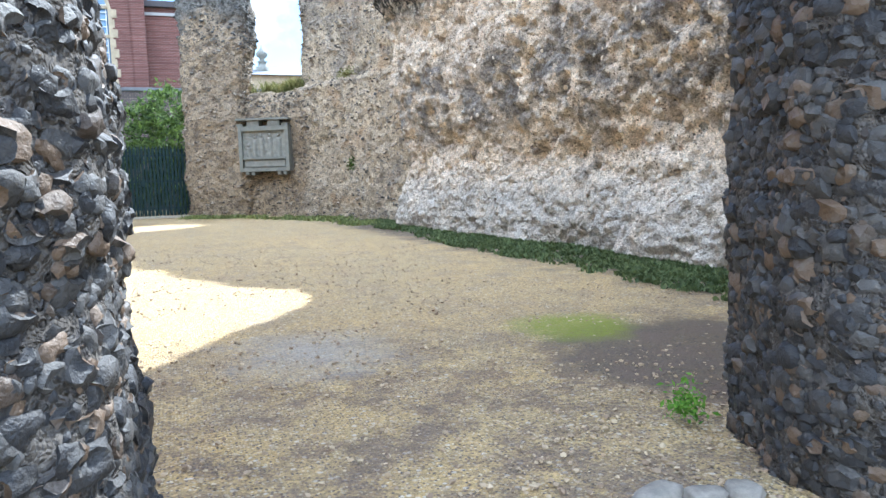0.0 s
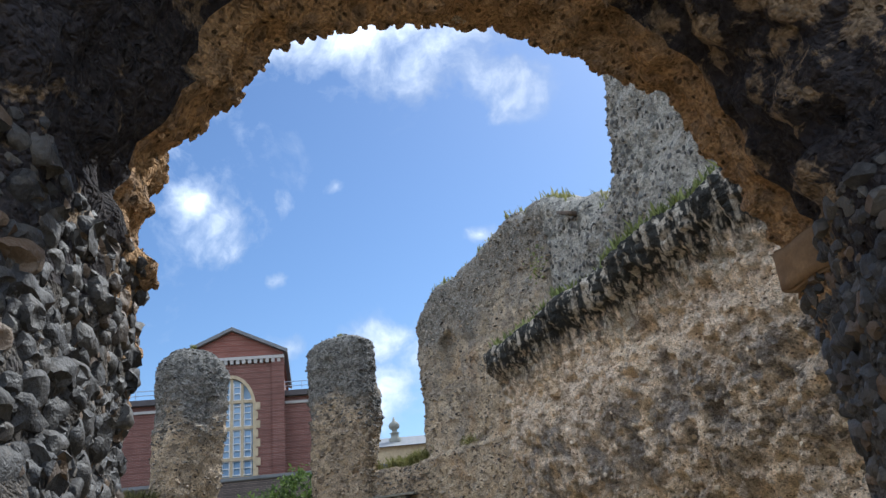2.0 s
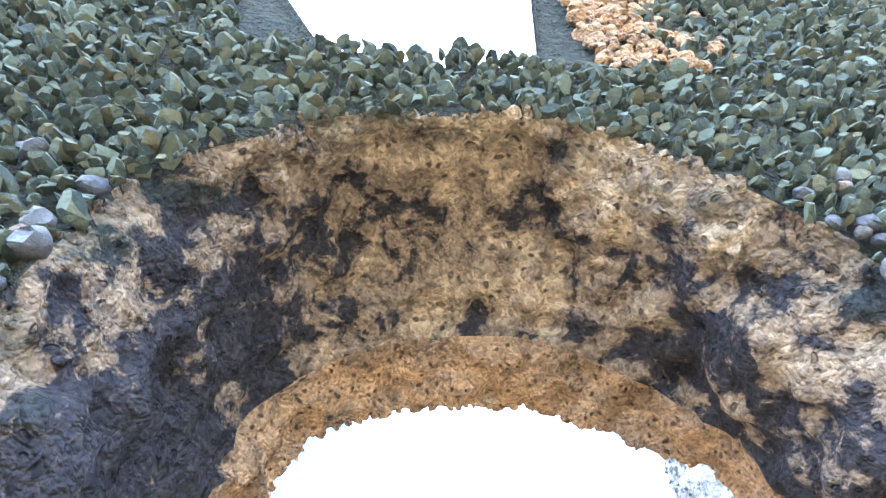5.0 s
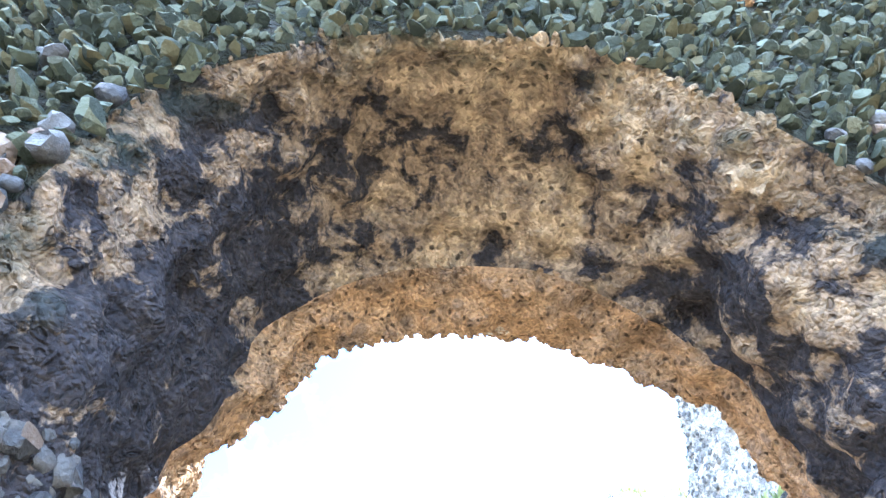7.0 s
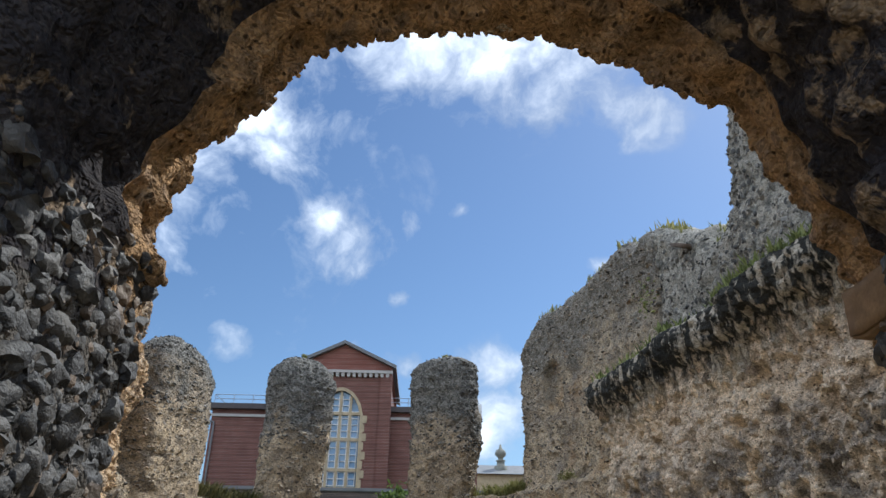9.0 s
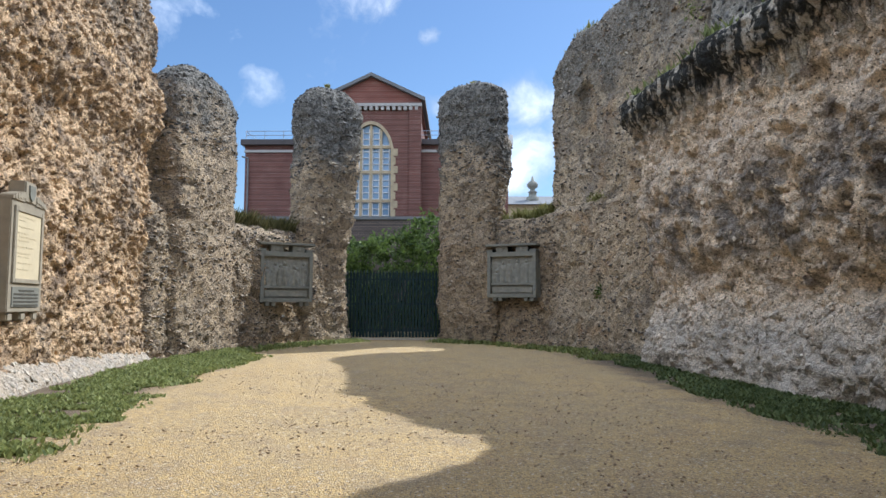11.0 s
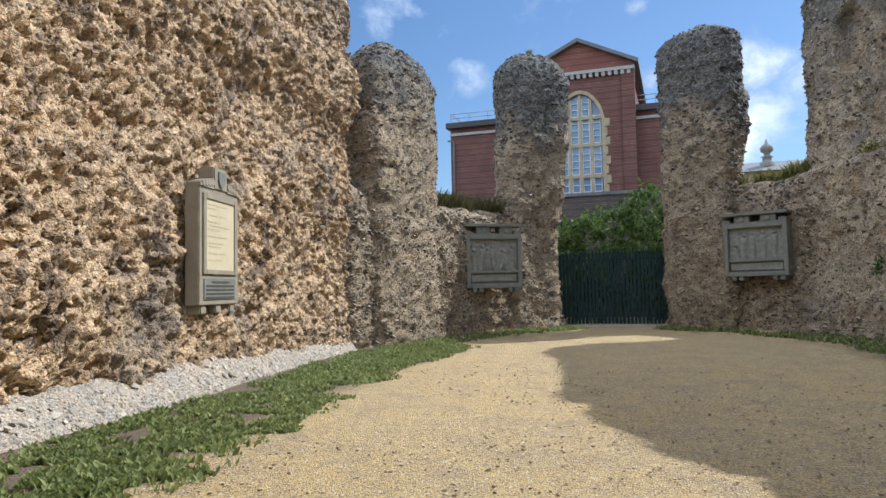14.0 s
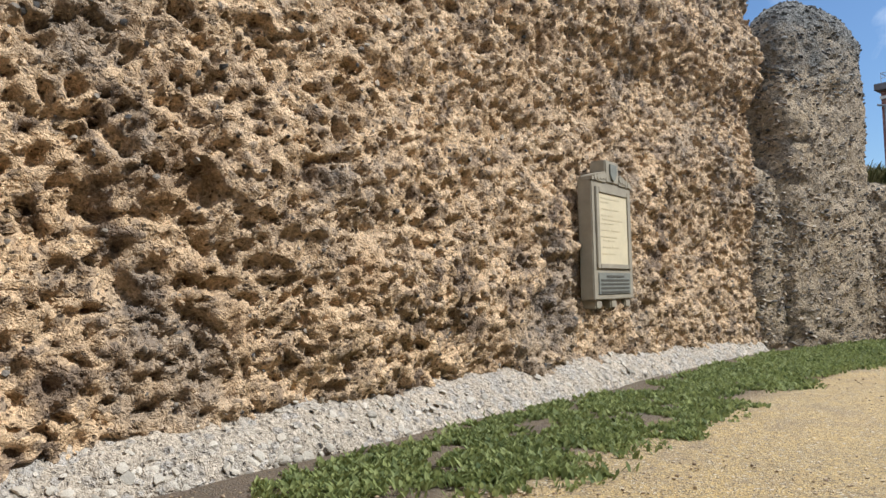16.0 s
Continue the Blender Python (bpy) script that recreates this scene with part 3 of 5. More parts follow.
def stones_on(centres, ways, sizes, rng, level=1, flat=0.6, level_beds=False, thin=0.6):
    """One array of stones, each a broken pebble seated at its centre; with level beds they lie lengthwise in courses."""
    f0 = BALLS[level][1]
    k = len(centres)
    local = SHAPES[level][rng.integers(0, 24, k)]
    nv = local.shape[1]
    ax = rng.normal(0, 0.22, (k, 3)) + (0, 0, 1) if level_beds else rng.normal(size=(k, 3)) * (1, 1, 0.35)
    t1 = np.cross(ways, ax)
    t1 /= np.linalg.norm(t1, axis=1)[:, None] + 1e-9
    t2 = np.cross(ways, t1)
    sx, sy, sz = sizes, sizes * thin * rng.uniform(1.0, 1.55, k), sizes * flat * rng.uniform(0.7, 1.2, k)
    verts = centres[:, None] + local[:, :, :1] * (t1 * sx[:, None])[:, None] + local[:, :, 1:2] * (t2 * sy[:, None])[:, None] + local[:, :, 2:] * (ways * sz[:, None])[:, None]
    faces = f0[None] + (np.arange(k) * nv)[:, None, None]
    return verts.reshape(-1, 3), faces.reshape(-1, 3)


def scatter(face, sign, count, lo, hi, rng, keep=None):
    """Random seats on a wall's face: points, outward ways and sizes."""
    ways = face_ways(face) * sign
    i = rng.integers(0, face.shape[0], count)
    j = rng.integers(0, face.shape[1] - 1, count)
    c, w = face[i, j] + rng.normal(0, 0.02, (count, 3)), ways[i, j]
    s = lo + (hi - lo) * rng.random(count) ** 2
    if keep is not None:
        ok = keep(c)
        c, w, s = c[ok], w[ok], s[ok]
    return c, w, s


def stone_layer(name, parent, seats, mat, rng, level=1, flat=0.6, sink=0.25, level_beds=False, thin=0.6):
    c, w, s = seats
    v, f = stones_on(c - w * (s * sink)[:, None], w, s, rng, level, flat, level_beds, thin)
    ob = new(name, mesh_from(name, v, f, mat, True, {1: 45, 2: 28, 3: 16, 4: 40, 5: 34}[level]))
    ob.parent = parent
    tagged(ob, kind="stuff")
    return ob


def part(name, bm, mat, parent=None, label="", smooth=False):
    me = bpy.data.meshes.new(name)
    bm.to_mesh(me)
    bm.free()
    me.materials.append(mat)
    if smooth:
        me.polygons.foreach_set("use_smooth", [True] * len(me.polygons))
    ob = new(name, me)
    ob.parent = parent
    return tagged(ob, label)


def box(bm, x0, x1, y0, y1, z0, z1, bevel=0.0):
    r = bmesh.ops.create_cube(bm, size=1.0)
    for v in r["verts"]:
        v.co = ((x0 + x1) / 2 + v.co.x * (x1 - x0), (y0 + y1) / 2 + v.co.y * (y1 - y0), (z0 + z1) / 2 + v.co.z * (z1 - z0))
    if bevel:
        edges = list({e for v in r["verts"] for e in v.link_edges})
        bmesh.ops.bevel(bm, geom=edges, offset=bevel, segments=2, affect="EDGES")
    return bm


def boxes(*rows, bevel=0.0):
    bm = bmesh.new()
    for r in rows:
        box(bm, *r, bevel=bevel)
    return bm


def tube(bm, a, b, r, sides=8):
    a, b = Vector(a), Vector(b)
    m = Matrix.Translation((a + b) / 2) @ (b - a).to_track_quat("Z", "Y").to_matrix().to_4x4()
    bmesh.ops.create_cone(bm, cap_ends=True, segments=sides, radius1=r, radius2=r, depth=(b - a).length, matrix=m)
    return bm


def blades(name, spots, mat, rng, height=0.12, width=0.02, lean=0.5, per=3, parent=None):
    """Small bent leaves standing at the given spots (x, y, z, scale)."""
    spots = np.repeat(np.asarray(spots), per, 0)
    k = len(spots)
    a = rng.uniform(0, 2 * np.pi, k)
    h = height * spots[:, 3] * rng.uniform(0.5, 1.2, k)
    w = width * spots[:, 3] * rng.uniform(0.6, 1.3, k)
    out = np.stack([np.cos(a), np.sin(a)], 1)
    sidew = np.stack([-out[:, 1], out[:, 0]], 1)
    base = spots[:, :3].copy()
    base[:, :2] += rng.normal(0, 0.03, (k, 2)) * spots[:, 3:4]
    ln = lean * rng.uniform(0.2, 1.3, k) * h
    v = np.zeros((k, 5, 3))
    for idx, (f, ww, up) in enumerate(((0, -0.5, 0), (0, 0.5, 0), (0.45, 0.8, 0.6), (1.0, 0, 1.0), (0.45, -0.8, 0.6))):
        v[:, idx, :2] = base[:, :2] + out * (ln * f)[:, None] + sidew * (w * ww)[:, None]
        v[:, idx, 2] = base[:, 2] + h * up
    f = (np.arange(k)[:, None] * 5 + np.arange(5)[None]).tolist()
    ob = new(name, mesh_from(name, v.reshape(-1, 3), f, mat, False))
    ob.parent = parent
    return ob


def leaves(name, centres, mat, rng, size, parent=None):
    """A cloud of small folded leaves."""
    k = len(centres)
    n = rng.normal(size=(k, 3))
    n /= np.linalg.norm(n, axis=1)[:, None]
    a = np.cross(n, rng.normal(size=(k, 3)))
    a /= np.linalg.norm(a, axis=1)[:, None]
    b = np.cross(n, a)
    s = size * rng.uniform(0.6, 1.3, (k, 1))
    v = np.stack([centres - a * s, centres + b * s * 0.45 + n * s * 0.15, centres + a * s, centres - b * s * 0.45 + n * s * 0.15], 1)
    f = []
    for i in range(k):
        f += [[i * 4, i * 4 + 1, i * 4 + 2], [i * 4, i * 4 + 2, i * 4 + 3]]
    ob = new(name, mesh_from(name, v.reshape(-1, 3), f, mat, False))
    ob.parent = parent
    return ob


rng = np.random.default_rng(7)


# ---- ground ----
def ground_height(x, y):
    return 0.1 * np.clip((y + 4) / 21, 0, 1)


def build_ground():
    xs = np.concatenate([[-900, -300, -100, -40, -20], np.arange(-9, 12.01, 0.25), [20, 40, 100, 300, 900]])
    ys = np.concatenate([[-900, -300, -100, -40, -20], np.arange(-14, 20.01, 0.25), [25, 32, 45, 100, 300, 900]])
    gx, gy = np.meshgrid(xs, ys, indexing="ij")
    p = np.stack([gx, gy, gx * 0], -1).reshape(-1, 3)
    p[:, 2] = ground_height(p[:, 0], p[:, 1]) + np.where((abs(p[:, 0]) < 13) & (abs(p[:, 1]) < 21), 0.025 * fbm(p, 0.5, 3, 4), 0)
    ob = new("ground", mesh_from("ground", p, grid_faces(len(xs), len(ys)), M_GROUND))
    tagged(ob, "trodden buff gravel court floor with dark soil edges", "ground", kind="structure")
    k = 21000
    x, y = rng.uniform(-3.5, 7.5, k), rng.uniform(-10.5, 9, k)
    y = -10.5 + (y + 10.5) * rng.random(k) ** 1.25
    c = np.stack([x, y, ground_height(x, y) + 0.004], 1)
    seats = (c, np.tile([0, 0, 1.0], (k, 1)), 0.004 + 0.021 * rng.random(k) ** 2.2)
    stone_layer("pebble", ob, seats, M_PEBBLE, rng, 1, 0.6, 0.0)


build_ground()


# ---- the hall's walls ----
def north_shape(p, top):
    z = p[:, 2]
    bulge = 0.22 * np.exp(-((z - 6.3) / 0.9) ** 2) - 0.05 * np.clip((z - 7.2) / 1.5, 0, 1)
    bulge -= 0.03 * np.clip((1.0 - np.abs(p[:, 1] - 1.56)) / 0.3, 0, 1) * np.clip((1.3 - np.abs(z - 2.3)) / 0.3, 0, 1)
    hollow = -0.25 * np.exp(-((z - 5.0) / 0.8) ** 2) * np.clip((p[:, 1] - 1) / 3, 0, 1)
    q = p + 0.1 * np.stack([value_noise(p, 3.0, 401), value_noise(p, 3.0, 402), value_noise(p, 3.0, 403)], 1)
    c, r = cell_noise(q * (1, 1, 1.25), 1.9, 405)
    pits = -0.07 * np.clip((0.24 + 0.14 * r - c) * 7, 0, 1) * (r > 0.8)
    c, r = cell_noise(q * (1, 1, 1.25), 5.6, 407)
    pits -= 0.11 * np.clip((0.40 - c) * 6, 0, 1) * (r > 0.72)
    keep = np.clip((np.abs(p[:, 1] - 1.56) - 0.9) / 0.3, 0, 1)
    return bulge + hollow + pits * np.maximum(keep, z > 3.8)


north, north_face = rubble_wall("wall_north", [(-4.0, -8.25, 10.4), (-4.15, -4, 10.4), (-5.0, 1, 10.8), (-5.25, 3.2, 10.8), (-5.4, 5.4, 10.5), (-5.5, 7.0, 9.75), (-5.55, 7.8, 8.9), (-6.3, 8.0, 8.2), (-7.0, 8.0, 7.6)],
                                0.037, 1.6, M_NORTH, 3, 1.1, north_shape, 1, 4, label="sunlit wall of eroded flint rubble and ochre mortar", category="wall")
plinth, plinth_face = rubble_wall("plinth", [(-3.5, -8.2, 0.42), (-3.75, -3.9, 0.45), (-4.42, 1, 0.5), (-4.85, 3.2, 0.5), (-5.05, 5, 0.45), (-5.2, 7.6, 0.4)], 0.04, 0.75, M_PLINTH, 9, 0.22,
                                  lambda p, top: -0.18 * np.clip(p[:, 2] / 0.45, 0, 1.3), 1, 4, 0.08, label="pale chalky footing along the wall base", category="plinth")

apse_n, apse_n_face = rubble_wall("wall_apse_1", [(-6.2, 7.2, 4.0), (-5.5, 7.7, 4.1), (-5.15, 9.3, 4.2), (-4.7, 11.6, 4.1), (-4.4, 12.4, 4.0), (-3.6, 13.6, 3.95), (-2.8, 15.2, 4.0), (-2.1, 16.5, 4.1), (-2.2, 17.6, 4.0)],
                                  0.07, 1.2, M_APSE, 15, 0.8, None, 1, 5, 0.15, label="curved grey flint rubble wall of the apse", category="wall")
apse_s, apse_s_face = rubble_wall("wall_apse_2", [(1.95, 17.6, 4.5), (1.72, 16.6, 4.5), (2.4, 16.0, 4.5), (3.8, 15.25, 4.5), (5.0, 14.55, 4.5), (5.9, 13.9, 4.55)],
                                  0.07, 1.2, M_APSE, 21, 0.7, None, 1, 5, 0.12, label="curved grey flint rubble wall of the apse", category="wall")


def tall_shape(p, top):
    d = 0.0 * p[:, 2]
    # a blind arched niche and the sill of a blocked window
    along = np.hypot(p[:, 0] - 6.5, p[:, 1] - 12.6)
    arch = np.where(p[:, 2] > 8.0, np.hypot(along, p[:, 2] - 8.0), np.where(p[:, 2] > 6.9, along, 9))
    d -= 0.3 * np.clip((0.75 - arch) / 0.12, 0, 1)
    d += 0.25 * np.clip((4.7 - p[:, 2]) / 0.15, 0, 1)
    return d


tall, tall_face = rubble_wall("wall_apse_3", [(6.75, 15.4, 8.6), (5.78, 14.7, 9.1), (5.8, 14.2, 9.9), (6.3, 13.2, 10.5), (6.95, 11.3, 10.65), (7.4, 9.4, 10.75), (7.75, 7.6, 10.75), (8.15, 5.9, 10.5)],
                              0.07, 1.3, M_TALL, 27, 0.8, tall_shape, 1, 4, 0.2, label="tall grey flint rubble wall with a blind arch", category="wall")

upper, upper_face = rubble_wall("wall_south_2", [(7.95, 8.0, 10.6), (8.2, 6.1, 10.5), (8.3, 4.6, 9.7), (8.35, 3.45, 9.2), (8.37, 3.05, 8.6), (8.4, 2.2, 8.5), (8.42, 1.8, 8.8), (8.45, 1.4, 10.4), (8.5, 0.8, 11.8), (8.7, -1, 12.4), (9.0, -4, 12.6), (9.4, -8.2, 12.6)],
                                0.075, 1.2, M_GREY, 33, 0.7, None, 1, 2, 0.18, label="upper wall of weathered grey flint, ragged top", category="wall")


def south_shape(p, top):
    z = p[:, 2]
    d = 0.62 * np.clip(z / 6.4, 0, 1) ** 1.3
    d += 0.32 * np.clip((z - 5.5) / 0.5, 0, 1) - 0.22 * np.exp(-((z - 4.9) / 0.55) ** 2)
    d += 0.30 * np.clip((1.35 - z) / 0.9, 0, 1)
    d -= 0.22 * np.exp(-((z - 1.9) / 0.6) ** 2)
    rib = np.abs(value_noise(p * (1, 1, 0.12), 4.5, 45)) + 0.5 * np.abs(value_noise(p * (1, 1, 0.2), 9.0, 46))
    d -= 0.26 * rib * np.clip((z - 5.35) / 0.4, 0, 1)
    q = p + 0.12 * np.stack([value_noise(p, 2.5, 411), value_noise(p, 2.5, 412), value_noise(p, 2.5, 413)], 1)
    c, r = cell_noise(q, 1.5, 415)
    pits = 0.20 * np.clip((0.30 + 0.2 * r - c) * 5, 0, 1) * (r > 0.6)
    c, r = cell_noise(q, 3.6, 417)
    pits += 0.11 * np.clip((0.42 - c) * 5, 0, 1) * (r > 0.55)
    return d - pits * np.clip((z - 1.2) / 0.5, 0, 1) * np.clip((5.3 - z) / 0.3, 0, 1)


south, south_face = rubble_wall("wall_south", [(8.2, 7.4, 6.4), (7.35, 7.5, 6.45), (7.1, 7.15, 6.5), (7.5, 4.5, 6.5), (7.9, 2.2, 6.5), (8.15, 0, 6.5), (8.4, -2, 6.5), (8.6, -4, 6.5), (8.95, -8.2, 6.5)],
                                0.045, 1.5, M_SOUTH, 39, 1.1, south_shape, 1, 3, 0.12, label="overhanging shaded wall of eroded flint rubble", category="wall")


def rubble_pier(name, plan, half, thick, height, dome, turn, mat, seed, label, taper=0.0, waist=0.0):
    """A free-standing stump of wall with a rounded top."""
    rows, cols = 96, int(height / 0.075)
    a = np.linspace(0, 2 * np.pi, rows, endpoint=False)
    z = np.linspace(-0.1, height, cols)
    grow = np.where(z > height - dome, np.sqrt(np.clip(1 - ((z - height + dome) / dome) ** 2, 0.0, 1)) ** 0.8, 1.0) * (1 - taper * z / height)
    ca, sa = np.cos(a), np.sin(a)
    r = (np.abs(ca) ** 4 + np.abs(sa) ** 4) ** -0.25
    x, y = half * ca * r, thick * sa * r
    t = radians(turn)
    px, py = x * math.cos(t) - y * math.sin(t), x * math.sin(t) + y * math.cos(t)
    v = np.zeros((rows, cols, 3))
    v[:, :, 0], v[:, :, 1] = plan[0] + px[:, None] * grow, plan[1] + py[:, None] * grow
    v[:, :, 2] = z[None]
    flat = v.reshape(-1, 3)
    away = flat[:, :2] - np.array(plan)
    away /= np.linalg.norm(away, axis=1)[:, None] + 1e-6
    flat[:, :2] += away * (relief(flat, 0.9, seed) * np.repeat(grow[None], rows, 0).reshape(-1))[:, None]
    flat[:, 0] -= waist * np.clip((flat[:, 0] - plan[0] + 0.3) / 0.9, 0, 1) * np.interp(flat[:, 2], (0, 0.6, 3.6, 5.2, 6.4, 10), (0.5, 1, 1, 0.4, -0.2, 0))
    faces = grid_faces(rows, cols, True).tolist() + [[i * cols + cols - 1 for i in range(rows)]]
    ob = new(name, mesh_from(name, flat, faces, mat))
    tagged(ob, label, "pier", "stumps of wall round the apse")
    return ob, flat.reshape(rows, cols, 3)


PIER_LABEL = "ruined flint rubble pier with a rounded grey top"
pier_a, pier_a_face = rubble_pier("ruined_pier", (-5.5, 10.25), 1.7, 0.75, 8.35, 1.3, 80, M_APSE, 51, PIER_LABEL)
pier_b, pier_b_face = rubble_pier("ruined_pier", (-2.55, 15.65), 1.32, 0.75, 9.5, 1.3, 40, M_APSE, 57, PIER_LABEL, 0.05, 0.5)
pier_c, pier_c_face = rubble_pier("ruined_pier", (2.95, 16.1), 1.22, 0.75, 9.75, 0.6, -33, M_APSE, 63, PIER_LABEL)


# ---- the west wall and its arched doorway ----
DOOR_X, SPRING = 2.4, 2.5
FRONT, BACK = -8.09, -9.5


def arch_ring(f, count_side, count_arch):
    """The doorway's outline at depth f (0 hall side, 1 outer side): foot, springing, crown and down again."""
    step = 0.08 * min(1, max(0, (f - 0.2) / 0.07))
    flare = max(0.0, (f - 0.65) / 0.35) ** 1.5
    left, right = 0.99 - 0.02 * f - 0.36 * flare, 3.98 - 0.30 * min(1, f / 0.5) + 0.34 * flare
    mid, half, rise = (left + right) / 2, (right - left) / 2, 1.68 + step + 0.42 * min(1, f / 0.55) + 0.08 * f
    pts = [(-half, SPRING * i / count_side) for i in range(count_side)]
    for i in range(count_arch + 1):
        a = math.pi * (1 - i / count_arch)
        c, s = math.cos(a), math.sin(a)
        n = 2.45 if c < 0 else 1.9
        k = (abs(c) ** n + abs(s) ** n) ** (-1 / n)
        pts.append((half * c * k, SPRING + rise * s * k))
    pts += [(half, SPRING * i / count_side) for i in range(count_side - 1, -1, -1)]
    # the jamb by the north wall leans back as it rises
    return [(mid + x + (0.09 * max(0.0, 1 - z / 2.6) if x < 0 else 0.0), z) for x, z in pts]


def build_doorway():
    deep, cs, ca = 56, 50, 110
    rings = np.array([arch_ring(f, cs, ca) for f in np.linspace(0, 1, deep)])
    count = rings.shape[1]
    v = np.zeros((deep, count, 3))
    v[:, :, 0], v[:, :, 2] = rings[:, :, 0], rings[:, :, 1]
    v[:, :, 1] = np.linspace(FRONT, BACK, deep)[:, None]
    n = face_ways(v)
    if n[deep // 2, count // 2, 2] > 0:
        n = -n
    flat = v.reshape(-1, 3)
    q = flat + 0.06 * np.stack([value_noise(flat, 5.0, 74), value_noise(flat, 5.0, 75), value_noise(flat, 5.0, 76)], 1)
    d = 0.095 * fbm(flat, 1.9, 3, 71) + 0.04 * fbm(flat, 6.0, 3, 72) + 0.05 * (0.5 - np.abs(value_noise(q, 6.0, 77)))
    c, r = cell_noise(q, 7.5, 73)
    d += np.where(r > 0.4, 0.05, -0.045) * np.clip(1 - c * 1.5, 0, 1)
    d -= 0.03
    along = np.tile(np.arange(count), deep)
    d *= np.where((along < 56) | (along > count - 57), 0.4, 1.0)
    face = v + n * d.reshape(deep, count, 1)
    return face, n


tunnel, tunnel_ways = build_doorway()
deep, count = tunnel.shape[:2]


def doorway_face(ring, outward, y, top_fn, left, right, seed):
    """The wall's face round the doorway: rays from the arch's edge out to a frame."""
    lanes = 26
    v = np.zeros((lanes, len(ring), 3))
    for i, p in enumerate(ring):
        dx, dz = p[0] - DOOR_X, max(0.0, p[2] - SPRING * 0.98)
        if dz <= 0.02:
            goal = np.array([left if dx < 0 else right, y, p[2]])
        else:
            a = math.atan2(dz, dx)
            reach = min(abs((right if dx > 0 else left) - DOOR_X) / max(1e-6, abs(math.cos(a))), 30)
            gx = DOOR_X + math.cos(a) * reach
            gz = SPRING + math.sin(a) * reach
            limit = top_fn(min(max(gx, left), right))
            if gz > limit:
                k = (limit - SPRING) / max(1e-6, math.sin(a))
                for _ in range(6):
                    gx = DOOR_X + math.cos(a) * k
                    k = (top_fn(min(max(gx, left), right)) - SPRING) / max(1e-6, math.sin(a))
                gx, gz = DOOR_X + math.cos(a) * k, SPRING + math.sin(a) * k
            goal = np.array([gx, y, gz])
        for j in range(lanes):
            f = (j / (lanes - 1)) ** 1.6
            v[j, i] = p * (1 - f) + goal * f
    flat = v.reshape(-1, 3)
    fade = np.repeat(np.linspace(0, 1, lanes) > 0, len(ring))
    d = (0.025 * fbm(flat, 1.3, 3, seed) + 0.015 * fbm(flat, 5.0, 3, seed + 1)) * fade
    flat[:, 1] += outward * d
    return flat.reshape(lanes, len(ring), 3)


def west_top(x):
    """The wall stands low over the doorway and rises either side."""
    notch = 3.0 * min(1, max(0, (1.16 - x) / 0.45)) + 3.0 * min(1, max(0, (x - 3.08) / 0.06))
    return 5.42 - 0.10 * min(max(x - 1.2, 0), 1.8) + notch + 0.07 * noise.noise((x * 2.6, 0, 5)) + 0.04 * noise.noise((x * 7.0, 0, 9))


def build_west_wall():
    wall = new("wall_west")
    tagged(wall, "thick flint rubble wall pierced by an arched doorway", "wall", kind="structure")
    soffit, lip = slice(50, count - 50), 13
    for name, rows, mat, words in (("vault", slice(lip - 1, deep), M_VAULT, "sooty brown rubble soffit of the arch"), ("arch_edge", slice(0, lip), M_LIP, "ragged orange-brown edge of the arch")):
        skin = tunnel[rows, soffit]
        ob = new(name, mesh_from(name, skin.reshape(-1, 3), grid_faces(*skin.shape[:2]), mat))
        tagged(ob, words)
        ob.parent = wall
    for name, sl, k in (("jamb", slice(0, 51), 51), ("jamb", slice(count - 51, count), 51)):
        j = new(name, mesh_from(name, tunnel[:, sl].reshape(-1, 3), grid_faces(deep, k), M_JAMB))
        j.parent = wall
    outer = doorway_face(tunnel[-1], -1, BACK, west_top, -7.0, 10.5, 81)
    inner = doorway_face(tunnel[0], 1, FRONT, west_top, -7.0, 10.5, 91)
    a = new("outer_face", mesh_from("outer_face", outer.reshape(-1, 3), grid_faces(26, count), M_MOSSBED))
    b = new("inner_face", mesh_from("inner_face", inner.reshape(-1, 3), grid_faces(26, count)[:, ::-1], M_APSE))
    cap = np.stack([outer[-1], (outer[-1] + inner[-1]) / 2 + (0, 0, 0.1), inner[-1]])
    c = new("wall_top", mesh_from("wall_top", cap.reshape(-1, 3), grid_faces(3, count), M_LIP))
    for o in (a, b, c):
        o.parent = wall
    return wall, outer, inner


west, outer_face, inner_face = build_west_wall()


# ---- stones in the walls ----
def layer(parent, face, count, lo, hi, mat, level=1, flat=0.65, sink=0.3, keep=None, name="flint", beds=False, thin=0.6):
    return stone_layer(name, parent, scatter(face, 1.0, count, lo, hi, rng, keep), mat, rng, level, flat, sink, beds, thin)


def clear_of_tablet(c):
    return (c[:, 1] > -7.0) & (c[:, 2] > 0.35) & ~((np.abs(c[:, 1] - 1.56) < 1.0) & (c[:, 2] > 1.0) & (c[:, 2] < 3.7))


